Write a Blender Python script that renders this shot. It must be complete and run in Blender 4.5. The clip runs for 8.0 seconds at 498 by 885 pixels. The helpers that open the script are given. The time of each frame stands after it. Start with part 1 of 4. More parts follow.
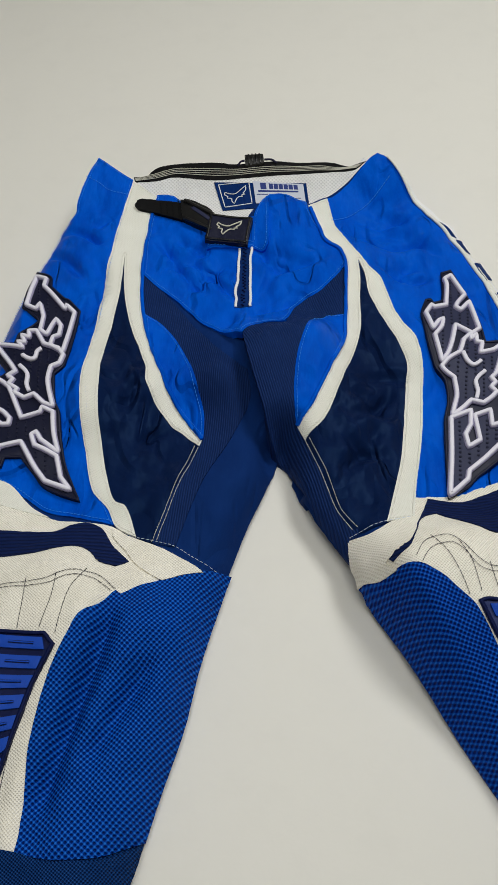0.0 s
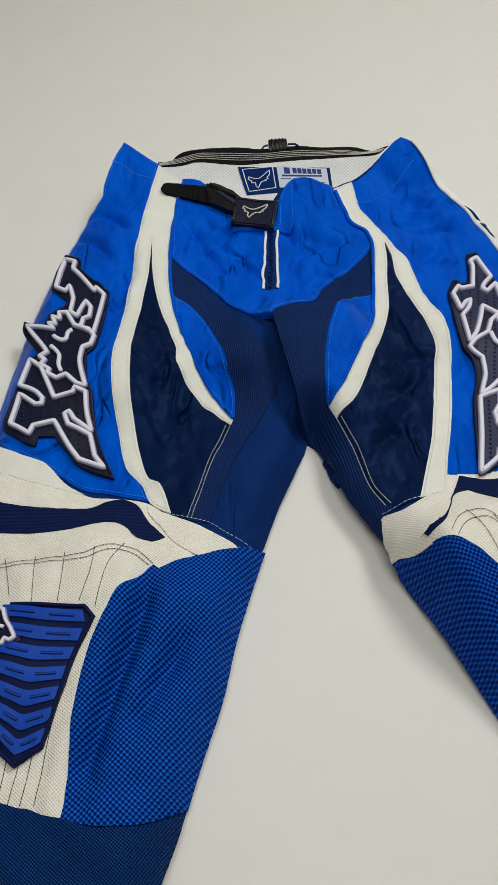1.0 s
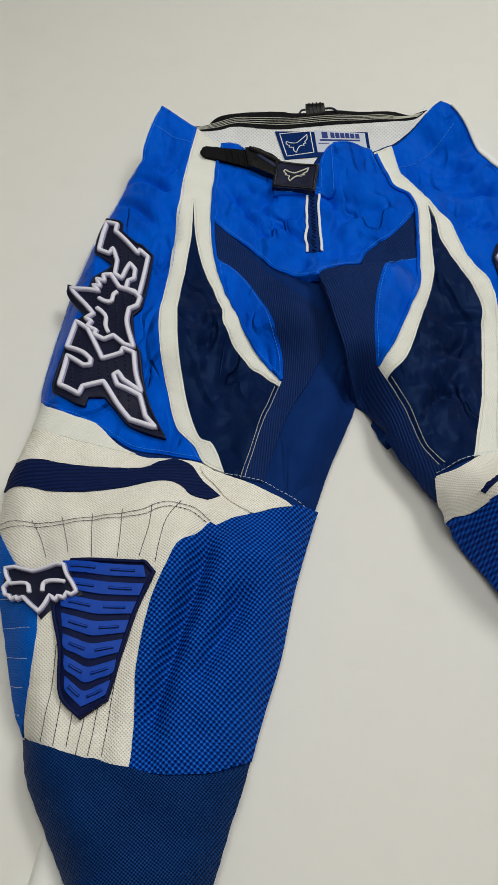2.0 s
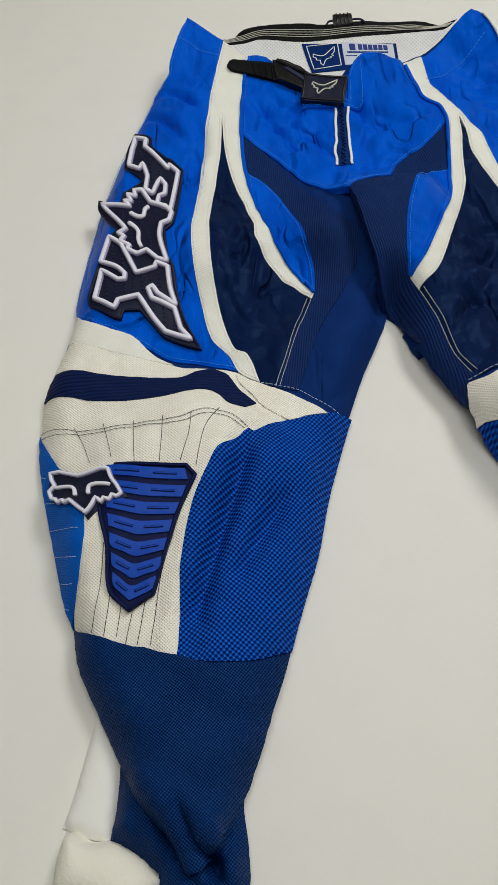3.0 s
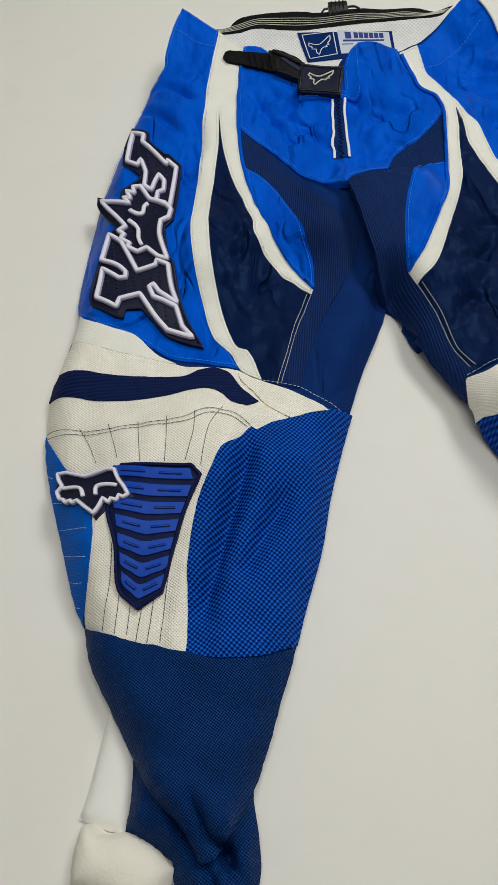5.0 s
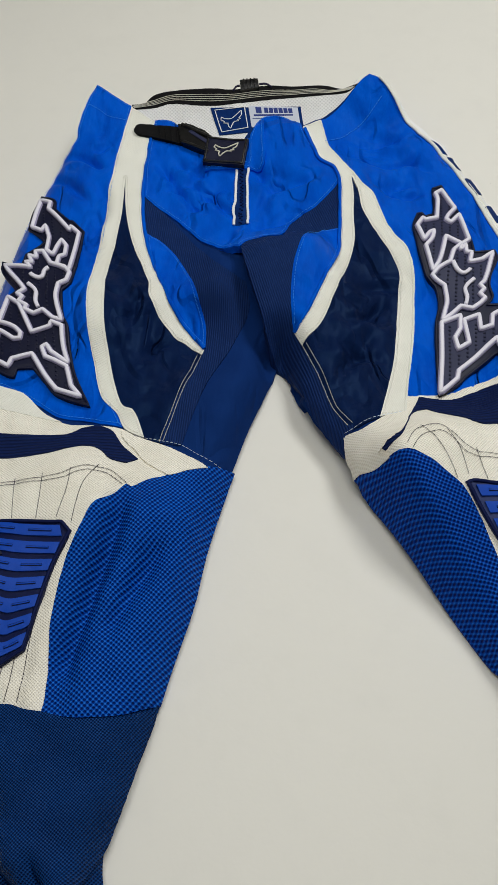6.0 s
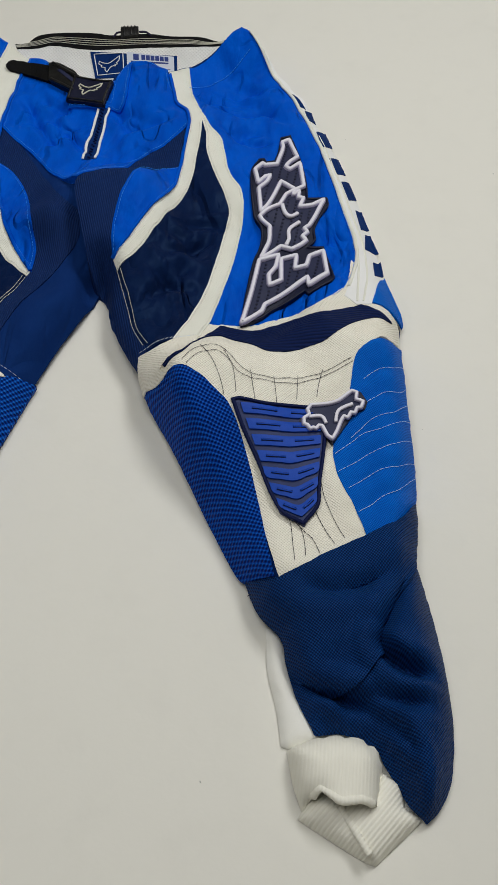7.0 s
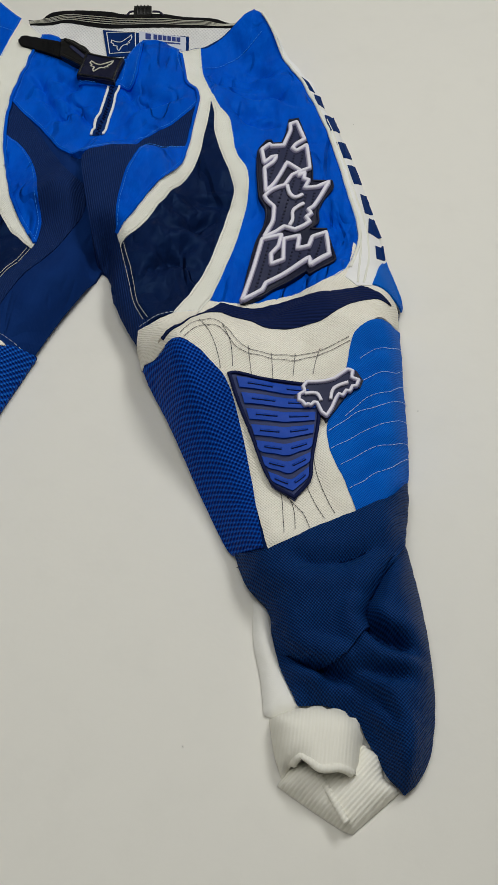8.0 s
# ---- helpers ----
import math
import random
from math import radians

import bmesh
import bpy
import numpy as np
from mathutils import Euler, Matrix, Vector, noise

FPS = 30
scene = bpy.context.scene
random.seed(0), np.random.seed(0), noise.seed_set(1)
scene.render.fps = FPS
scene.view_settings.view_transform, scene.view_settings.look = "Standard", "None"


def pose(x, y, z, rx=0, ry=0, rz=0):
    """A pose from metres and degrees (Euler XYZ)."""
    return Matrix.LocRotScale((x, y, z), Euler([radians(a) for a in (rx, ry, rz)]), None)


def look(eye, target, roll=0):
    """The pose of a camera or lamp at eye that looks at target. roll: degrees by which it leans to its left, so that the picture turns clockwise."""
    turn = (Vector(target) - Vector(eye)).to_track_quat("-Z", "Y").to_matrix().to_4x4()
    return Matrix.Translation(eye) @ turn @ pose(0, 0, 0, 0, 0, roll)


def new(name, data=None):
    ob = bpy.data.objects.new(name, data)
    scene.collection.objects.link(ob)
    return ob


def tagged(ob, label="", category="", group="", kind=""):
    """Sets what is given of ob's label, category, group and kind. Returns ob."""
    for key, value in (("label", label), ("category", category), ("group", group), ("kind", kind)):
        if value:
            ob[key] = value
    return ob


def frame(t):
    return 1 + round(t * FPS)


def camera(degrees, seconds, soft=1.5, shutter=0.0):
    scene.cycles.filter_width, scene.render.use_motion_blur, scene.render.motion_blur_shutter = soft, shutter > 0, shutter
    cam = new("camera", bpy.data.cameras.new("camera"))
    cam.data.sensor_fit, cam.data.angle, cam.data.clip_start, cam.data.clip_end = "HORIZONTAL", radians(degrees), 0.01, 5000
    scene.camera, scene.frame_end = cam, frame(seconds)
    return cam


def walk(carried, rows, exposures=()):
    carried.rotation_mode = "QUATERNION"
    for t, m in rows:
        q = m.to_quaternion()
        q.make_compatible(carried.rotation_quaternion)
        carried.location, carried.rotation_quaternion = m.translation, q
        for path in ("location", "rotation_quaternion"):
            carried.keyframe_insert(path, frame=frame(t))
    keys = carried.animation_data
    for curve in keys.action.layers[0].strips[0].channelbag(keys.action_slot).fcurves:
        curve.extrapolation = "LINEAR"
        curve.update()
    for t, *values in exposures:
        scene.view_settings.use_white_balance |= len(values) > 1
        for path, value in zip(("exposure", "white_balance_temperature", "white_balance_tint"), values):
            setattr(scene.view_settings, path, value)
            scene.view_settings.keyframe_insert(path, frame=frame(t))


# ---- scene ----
from mathutils import geometry

# camera and its way
cam = camera(33.9, 8.0, soft=0.7)
PATH = [
    (0, (0.0018, 0.0414, 0.7385), (-0.0289, 0.6332, -0.0670), -3.28),
    (0.5, (-0.0084, 0.0366, 0.7351), (-0.0403, 0.6268, -0.0715), -3.45),
    (1, (-0.0305, 0.0211, 0.7351), (-0.0630, 0.6093, -0.0730), -3.51),
    (1.5, (-0.0573, 0.0063, 0.7320), (-0.0908, 0.5879, -0.0808), -3.60),
    (1.7, (-0.0704, 0.0055, 0.7287), (-0.1006, 0.5831, -0.0871), -3.26),
    (2.8, (-0.1068, -0.0289, 0.7240), (-0.1480, 0.5004, -0.1234), -4.71),
    (3, (-0.1100, -0.0376, 0.7238), (-0.1557, 0.4732, -0.1347), -5.47),
    (3.5, (-0.1101, -0.0496, 0.7300), (-0.1659, 0.4023, -0.1604), -7.64),
    (3.7, (-0.1110, -0.0545, 0.7324), (-0.1698, 0.3831, -0.1649), -8.25),
    (4, (-0.1160, -0.0594, 0.7324), (-0.1773, 0.3682, -0.1695), -8.79),
    (4.2, (-0.1176, -0.0580, 0.7360), (-0.1802, 0.3697, -0.1658), -8.95),
    (5.3, (-0.1082, -0.0144, 0.7491), (-0.1474, 0.4985, -0.1084), -5.73),
    (5.5, (-0.0948, -0.0132, 0.7483), (-0.1365, 0.5161, -0.0991), -5.86),
    (5.8, (-0.0423, -0.0264, 0.7461), (-0.0809, 0.5183, -0.0916), -5.46),
    (6, (0.0056, -0.0343, 0.7429), (-0.0316, 0.5168, -0.0907), -5.20),
    (6.5, (0.1327, -0.0662, 0.7404), (0.0955, 0.4868, -0.0919), -4.12),
    (6.8, (0.1945, -0.0954, 0.7312), (0.1527, 0.4548, -0.1028), -2.96),
    (7, (0.2284, -0.1170, 0.7211), (0.1880, 0.4294, -0.1154), -1.63),
    (7.2, (0.2490, -0.1339, 0.7152), (0.2107, 0.4087, -0.1239), -0.71),
    (7.5, (0.2602, -0.1453, 0.7117), (0.2166, 0.3955, -0.1283), -0.64),
    (7.7, (0.2612, -0.1480, 0.7122), (0.2128, 0.3938, -0.1269), -0.96),
    (8, (0.2422, -0.1367, 0.7159), (0.1933, 0.4039, -0.1240), -0.54),
]
walk(cam, [(t, look(eye, target, roll)) for t, eye, target, roll in PATH],
     exposures=[(0, -.28), (1.5, -.28), (3.5, -.23), (5.5, -.22), (6.5, -.30), (7.5, -.43), (8, -.42)])

# light: a ceiling lamp beyond the table's far right corner, an added fill light overhead, a little light from the room
world = bpy.data.worlds.new("room_air")
world.use_nodes = True
world.node_tree.nodes["Background"].inputs[0].default_value = (0.985, 0.99, 0.972, 1)
world.node_tree.nodes["Background"].inputs[1].default_value = 0.05
scene.world = world


def lamp(name, eye, target, size, watts, colour):
    data = bpy.data.lights.new(name, "AREA")
    data.shape, data.size, data.size_y, data.energy, data.color = "RECTANGLE", size[0], size[1], watts, colour
    new(name, data).matrix_world = look(eye, target)


lamp("ceiling_lamp_far", (1.1, 1.6, 2.3), (0.1, 0.6, 0), (1.0, 0.6), 35, (0.985, 0.99, 0.972))
# unseen fill over the pants, added to brighten the middle of the table
lamp("overhead_fill", (-0.1, 0.4, 1.8), (-0.05, 0.4, 0), (0.9, 0.9), 12.8, (0.985, 0.99, 0.972))


# ---------------------------------------------------------------- materials
def lin(r, g, b):
    """Linear colour from 0..255 values."""
    return tuple((c / 255 / 12.92 if c <= 10.3 else ((c / 255 + .055) / 1.055) ** 2.4) for c in (r, g, b)) + (1,)


class Mat:
    """A small node-graph writer round one Principled shader."""

    def __init__(self, name, colour, rough=.6, metal=0.0, sheen=0.0, spec=.5):
        self.m = bpy.data.materials.new(name)
        self.m.use_nodes = True
        self.t = self.m.node_tree
        self.b = self.t.nodes["Principled BSDF"]
        self.colour = colour
        self.b.inputs["Base Color"].default_value = colour
        self.b.inputs["Roughness"].default_value = rough
        self.b.inputs["Metallic"].default_value = metal
        self.b.inputs["Specular IOR Level"].default_value = spec
        if sheen:
            self.b.inputs["Sheen Weight"].default_value = sheen
            self.b.inputs["Sheen Roughness"].default_value = .4
        self.co = self.t.nodes.new("ShaderNodeTexCoord").outputs["Object"]
        self.last = None

    def node(self, kind, **inputs):
        n = self.t.nodes.new(kind)
        for k, v in inputs.items():
            n.inputs[k].default_value = v
        return n

    def link(self, a, b):
        self.t.links.new(a, b)

    def turned(self, degrees, scale=(1, 1, 1)):
        n = self.t.nodes.new("ShaderNodeMapping")
        n.inputs["Rotation"].default_value = (0, 0, radians(degrees))
        n.inputs["Scale"].default_value = scale
        self.link(self.co, n.inputs["Vector"])
        return n.outputs[0]

    def noise(self, scale, detail=4, rough=.55, co=None, distort=0.0):
        n = self.node("ShaderNodeTexNoise", Scale=scale, Detail=detail, Roughness=rough, Distortion=distort)
        self.link(co or self.co, n.inputs["Vector"])
        return n.outputs["Fac"]

    def wave(self, pitch, co=None, distort=0.0, axis="X"):
        n = self.node("ShaderNodeTexWave", Scale=1 / pitch * .314159, Distortion=distort)
        n.bands_direction = axis
        self.link(co or self.co, n.inputs["Vector"])
        return n.outputs["Fac"]

    def math(self, op, a, b=None):
        n = self.t.nodes.new("ShaderNodeMath")
        n.operation = op
        for i, v in enumerate((a, b)):
            if v is None:
                continue
            if isinstance(v, (int, float)):
                n.inputs[i].default_value = v
            else:
                self.link(v, n.inputs[i])
        return n.outputs[0]

    def ramp(self, fac, lo, hi):
        n = self.t.nodes.new("ShaderNodeMapRange")
        n.inputs["From Min"].default_value, n.inputs["From Max"].default_value = lo, hi
        self.link(fac, n.inputs["Value"])
        return n.outputs[0]

    def tint(self, fac, colour):
        """Mix colour over what there is, by fac."""
        n = self.t.nodes.new("ShaderNodeMix")
        n.data_type = "RGBA"
        self.link(fac, n.inputs["Factor"])
        if self.last:
            self.link(self.last, n.inputs[6])
        else:
            n.inputs[6].default_value = self.colour
        n.inputs[7].default_value = colour
        self.last = n.outputs[2]
        self.link(self.last, self.b.inputs["Base Color"])
        return self

    def bump(self, fac, metres, strength=1.0):
        n = self.node("ShaderNodeBump", Strength=strength, Distance=metres)
        self.link(fac, n.inputs["Height"])
        old = self.b.inputs["Normal"]
        if old.is_linked:
            self.link(old.links[0].from_socket, n.inputs["Normal"])
        self.link(n.outputs[0], old)
        return self


def satin(name, colour, dark, light, rough=.5, crinkle=1.0, spec=.12, gleam=(.03, .45, 1, 1)):
    """Thin woven nylon: sharp creases at three sizes over soft swells, wrinkle shade coloured in as darker streaks,
    faintly streaked along the weave.
    """
    m = Mat(name, colour, rough, spec=spec)
    m.b.inputs["Specular Tint"].default_value = gleam
    # broad darker streaks stand in for the shade of wrinkles
    m.tint(m.math("MULTIPLY", m.ramp(m.noise(34, 4, .55, m.turned(35, (1, .35, 1)), .4), .45, .70), .50), dark)
    m.tint(m.math("MULTIPLY", m.ramp(m.noise(420, 3, .6, m.turned(12, (1, .12, 1))), .45, .75), .25), light)
    m.bump(m.noise(15, 2, .45, m.turned(-35, (1, .45, 1)), .5), .017 * crinkle, .8)
    for scale, turn, wide, deep in ((8, 28, .03, .0040), (13, -48, .035, .0040), (21, 66, .04, .0026)):
        line = m.math("ABSOLUTE", m.math("SUBTRACT", m.noise(scale, 1.0, .4, m.turned(turn, (1, .4, 1)), .5), .5))
        keep = m.ramp(m.noise(scale * .8, 2, .5, m.turned(turn + 50)), .46, .58)
        m.bump(m.math("SUBTRACT", 1, m.math("MULTIPLY", m.ramp(line, wide, .0), keep)), deep * crinkle, .9)
    m.bump(m.noise(46, 2, .4, m.turned(-30, (1, .35, 1)), .3), .0056 * crinkle, .7)
    m.bump(m.math("ADD", m.wave(.0011), m.wave(.0011, axis="Y")), .0001, .4)
    return m.m


def ribbed(name, colour, dark, pitch, degrees, bend=0.0, deep=.0010, show=.6):
    """Stretch cloth with raised cords."""
    m = Mat(name, colour, .75, spec=.1)
    w = m.wave(pitch, m.turned(degrees), bend)
    m.tint(m.math("MULTIPLY", m.ramp(w, .45, .05), show), dark)
    m.tint(m.math("MULTIPLY", m.ramp(m.noise(45, 5, .6), .4, .8), .3 * show), dark)
    m.bump(w, deep, .9)
    m.bump(m.noise(500, 2), .0003, .5)
    return m.m


def weave(name, colour, dark, light, pitch, degrees, deep=.0012, rough=.6, gap=.5, spec=.2, speck=.35):
    """Coarse woven or open mesh cloth: crossing threads, raised where they cross, with dark holes between."""
    m = Mat(name, colour, rough, spec=spec)
    warp = m.node("ShaderNodeVectorMath")
    warp.operation = "MULTIPLY_ADD"
    drift = m.t.nodes.new("ShaderNodeTexNoise")
    drift.inputs["Scale"].default_value = 22
    m.link(m.turned(degrees), warp.inputs[2])
    m.link(m.co, drift.inputs["Vector"])
    m.link(drift.outputs["Color"], warp.inputs[0])
    warp.inputs[1].default_value = (.0035, .0035, 0)
    co = warp.outputs[0]
    a, b = m.wave(pitch, co, axis="X"), m.wave(pitch, co, axis="Y")
    hole = m.math("MULTIPLY", m.math("SUBTRACT", 1, a), m.math("SUBTRACT", 1, b))
    cell = m.math("SUBTRACT", 1, hole)
    m.tint(m.math("MULTIPLY", m.ramp(m.noise(26, 5, .6), .42, .75), .35), dark)
    m.tint(m.math("MULTIPLY", m.ramp(hole, .12, .55), gap), dark)
    m.tint(m.math("MULTIPLY", m.ramp(m.math("MULTIPLY", a, b), .35, .85), speck), light)
    m.bump(cell, deep, .9)
    m.bump(m.noise(900, 2), deep / 6, .5)
    return m.m


def plain(name, colour, rough=.6, grain=300, deep=.0003, dirt=None, spec=.3, metal=0.0):
    m = Mat(name, colour, rough, metal, spec=spec)
    if dirt:
        m.tint(m.math("MULTIPLY", m.ramp(m.noise(18, 6, .65), .5, .8), .5), dirt)
    m.bump(m.noise(grain, 3), deep, .6)
    return m.m


BLUE_SATIN = satin("blue_satin", lin(0, 86, 208), lin(0, 52, 164), lin(8, 110, 230), .42, 1.15, .09)
NAVY_SATIN = satin("navy_satin", lin(12, 29, 66), lin(7, 19, 50), lin(15, 35, 78), .36, 1.15, .08, (.2, .5, 1, 1))
NAVY_TWILL = satin("navy_twill", lin(19, 47, 104), lin(14, 39, 92), lin(24, 54, 114), .7, .5, .05)
NAVY_RIB_LEFT = ribbed("navy_rib_left", lin(19, 46, 99), lin(6, 21, 56), .0025, 5, .4, .0006, .5)
NAVY_RIB_RIGHT = ribbed("navy_rib_right", lin(19, 46, 99), lin(6, 21, 56), .0025, -16, .4, .0006, .5)
NAVY_RIB_BAND = ribbed("navy_rib_band", lin(14, 32, 80), lin(4, 11, 36), .0045, 90, .3)
KNEE_MESH_LEFT = weave("knee_mesh_left", lin(4, 72, 174), lin(0, 26, 98), lin(36, 122, 218), .0034, 38, .0016, .55, .88, .05, .75)
KNEE_MESH_RIGHT = weave("knee_mesh_right", lin(3, 64, 166), lin(0, 22, 90), lin(28, 106, 206), .0034, 22, .0016, .55, .88, .05, .75)
SIDE_WEAVE = weave("side_weave", lin(0, 104, 212), lin(0, 62, 162), lin(30, 134, 236), .0017, 30, .0006, .6, .7, .05)
CALF_MESH = weave("calf_mesh", lin(9, 50, 106), lin(2, 20, 58), lin(28, 82, 150), .0020, 36, .0008, .5, .9, .06, .55)
CREAM_WEAVE = weave("cream_weave", lin(251, 247, 234), lin(214, 206, 186), lin(254, 252, 244), .0021, 40, .0006, .75, .34, .08)
WHITE_TWILL = weave("white_twill", lin(240, 240, 230), lin(218, 216, 202), lin(248, 247, 240), .0018, 24, .0003, .75, .25, .1, .3)
WHITE_KNIT = ribbed("white_knit", lin(245, 243, 232), lin(226, 222, 206), .0034, 42, .2, .0004, .35)
WHITE_CUFF = ribbed("white_cuff", lin(245, 243, 232), lin(232, 228, 212), .0030, 4, .2, .00018, .2)
BRUSHED_KNIT = plain("brushed_knit", lin(240, 236, 222), .9, 260, .0012, lin(228, 222, 204), .1)
CORD = plain("dark_cord", lin(34, 30, 58), .7, 900, .0003)
WHITE_JERSEY = plain("white_jersey", lin(243, 242, 236), .85, 900, .0003, lin(234, 232, 222))
WHITE_FLAT = plain("white_flat", lin(240, 240, 240), .7, 400, .0002, lin(230, 230, 230))
LINING = weave("mesh_lining", lin(240, 240, 238), lin(180, 180, 178), lin(248, 248, 248), .0036, 45, .0005, .7, .35)
RUBBER_NAVY = plain("navy_rubber", lin(10, 15, 44), .5, 900, .0002, lin(16, 21, 52))
RUBBER_GREY = plain("slate_rubber", lin(44, 48, 76), .5, 900, .0002, lin(34, 38, 64), .2)
RUBBER_WHITE = plain("white_rubber", lin(236, 234, 246), .5, 900, .0001, lin(224, 222, 236))
# darker copy of the white rubber: shade on the outlines' sloping sides, as colour
RUBBER_WHITE_SHADED = plain("white_rubber_shaded", lin(158, 154, 184), .5, 900, .0001, lin(146, 142, 172))
# paler copy of the guard rubber, with light reflected off its facets coloured in
RUBBER_GUARD_LIT = plain("guard_rubber_lit", lin(52, 62, 104), .45, 900, .0002, lin(42, 52, 92), .12)
NAVY_THREAD = plain("navy_thread", lin(8, 22, 58), .7, 900, .0002)
RUBBER_BLUE = plain("blue_rubber", lin(16, 70, 176), .5, 700, .0002, lin(10, 58, 152), .16)
RUBBER_GUARD = plain("guard_rubber", lin(14, 24, 66), .5, 900, .0002, lin(20, 32, 80), .08)
BLACK_WEB = plain("black_webbing", lin(7, 7, 9), .7, 800, .0004, None, .15)
BLACK_PLASTIC = plain("black_plastic", lin(10, 10, 12), .32, 1200, .0001, None, .45)
CREAM_THREAD = plain("cream_thread", lin(214, 212, 196), .7, 900, .0002)
DARK_THREAD = plain("dark_thread", lin(52, 48, 60), .7, 900, .0002)
WHITE_THREAD = plain("white_thread", lin(216, 224, 236), .7, 900, .0002)
GREY_THREAD = plain("grey_thread", lin(226, 224, 212), .7, 900, .0002)
BLUE_THREAD = plain("blue_thread", lin(50, 138, 236), .7, 900, .0002)
TABLE = plain("white_laminate", lin(236, 234, 226), .6, 60, .0004, lin(230, 228, 220))
WALL = plain("wall_paint", lin(226, 224, 218), .85, 200, .0006, lin(218, 216, 210))


# ---------------------------------------------------------------- the cloth's shape
# heights of the cloth over the tabletop: x, y, z
BODY_HEIGHTS = [(-.185, .965, .052), (-.100, .950, .042), (-.020, .920, .040), (.022, .945, .052), (.079, .983, .036), (.240, .889, .026),
                (.274, .720, .022), (.112, .822, .055), (.173, .779, .034), (-.230, .760, .046), (-.120, .720, .034), (-.230, 1.013, .077),
                (.150, 1.029, .066), (.133, .921, .016), (.214, .928, .022), (.183, .829, .026), (-.184, .846, .050), (-.026, .758, .040),
                (-.069, .830, .027), (-.129, .876, .036), (-.020, .768, .031), (.013, .817, .038), (.069, .845, .049), (-.073, .713, .028),
                (-.033, .689, .080), (-.246, .708, .040), (-.295, .786, .046), (.220, .830, .026)]
LEFT_HEIGHTS = [(-.288, .538, .034), (-.334, .342, .032), (-.207, .160, .040), (-.290, .177, .044), (-.110, .160, .035), (-.200, .060, .042),
                (-.260, .430, .040), (-.200, .250, .046), (-.130, .280, .040), (-.170, .000, .040), (-.213, .643, .052), (-.076, .566, .022),
                (-.057, .473, .044), (-.068, .404, .036), (-.166, .371, .063), (-.176, .380, .074), (-.244, .363, .066), (-.251, .268, .057),
                (-.194, .320, .061), (-.252, .203, .034), (-.141, .419, .033), (-.158, .454, .038), (-.290, .589, .036), (-.209, .496, .030),
                (-.121, .435, .034)]
RIGHT_HEIGHTS = [(.315, .620, .022), (.160, .640, .025), (.155, .600, .026), (.145, .550, .030), (.155, .690, .044), (.082, .585, .058),
                 (.020, .620, .080), (.148, .384, .100), (.226, .305, .067), (.140, .280, .052), (.330, .250, .050), (.320, .020, .045),
                 (.029, .557, .064), (.238, .399, .058), (.273, .397, .050), (.297, .421, .071), (.332, .506, .042), (.299, .378, .058),
                 (.248, .375, .060), (.337, .347, .066), (.325, .283, .063), (.324, .121, .050), (.289, .088, .026), (.306, .174, .046),
                 (.222, .155, .053), (.229, .182, .056), (.308, .217, .060), (.253, .232, .048), (.272, .332, .043), (.179, .350, .079),
                 (.075, .430, .056), (.188, .253, .044), (.176, .505, .022), (.130, .482, .044)]
HEIGHTS = np.array(BODY_HEIGHTS + LEFT_HEIGHTS + RIGHT_HEIGHTS)


def spread(p):
    """Share of each given height at points of the plan."""
    d2 = ((p[:, None, :2] - HEIGHTS[None, :, :2]) ** 2).sum(2)
    w = np.exp(-d2 / (2 * .036 ** 2)) + 1e-4 * np.exp(-d2 / (2 * .15 ** 2)) + 1e-12
    return w / w.sum(1)[:, None]


LEVEL = np.linalg.solve(spread(HEIGHTS) + .35 * np.eye(len(HEIGHTS)), HEIGHTS[:, 2] - .042)


def base_height(p):
    """Smooth height of the filled cloth, away from its edges."""
    return np.clip(.042 + 1.2 * spread(p) @ LEVEL, .008, .1)


def edge_distance(p, poly):
    """Distance of points to a closed outline, negative outside it."""
    a, b = poly, np.roll(poly, -1, 0)
    out = np.empty(len(p))
    for s in range(0, len(p), 4000):
        q = p[s:s + 4000, None, :2]
        ab = (b - a)[None]
        u = np.clip(((q - a[None]) * ab).sum(2) / ((ab ** 2).sum(2) + 1e-12), 0, 1)
        d = np.sqrt(((q - a[None] - u[..., None] * ab) ** 2).sum(2)).min(1)
        cross = (a[None, :, 1] > q[..., 1]) != (b[None, :, 1] > q[..., 1])
        xi = a[None, :, 0] + (q[..., 1] - a[None, :, 1]) / (ab[..., 1] + 1e-15) * ab[..., 0]
        inside = (cross & (q[..., 0] < xi)).sum(1) % 2 == 1
        out[s:s + 4000] = np.where(inside, d, -d)
    return out


def rim_distance(p, line):
    """Distance of points to an open polyline."""
    a, ab = line[:-1], line[1:] - line[:-1]
    out = np.empty(len(p))
    for s in range(0, len(p), 4000):
        q = p[s:s + 4000, None, :2]
        u = np.clip(((q - a[None]) * ab[None]).sum(2) / ((ab ** 2).sum(1)[None] + 1e-12), 0, 1)
        out[s:s + 4000] = np.sqrt(((q - a[None] - u[..., None] * ab[None]) ** 2).sum(2)).min(1)
    return out


def rim_height(p):
    """Height of the cloth's outer edge: low, but for the bulging inside of one thigh and knee."""
    bulge = sum(high * np.exp(-((p[:, 0] - x) ** 2 + (p[:, 1] - y) ** 2) / (2 * wide ** 2))
                for x, y, high, wide in ((.080, .400, .030, .022), (.052, .450, .018, .022), (.030, .494, .020, .020)))
    return .006 + np.minimum(bulge, .032)


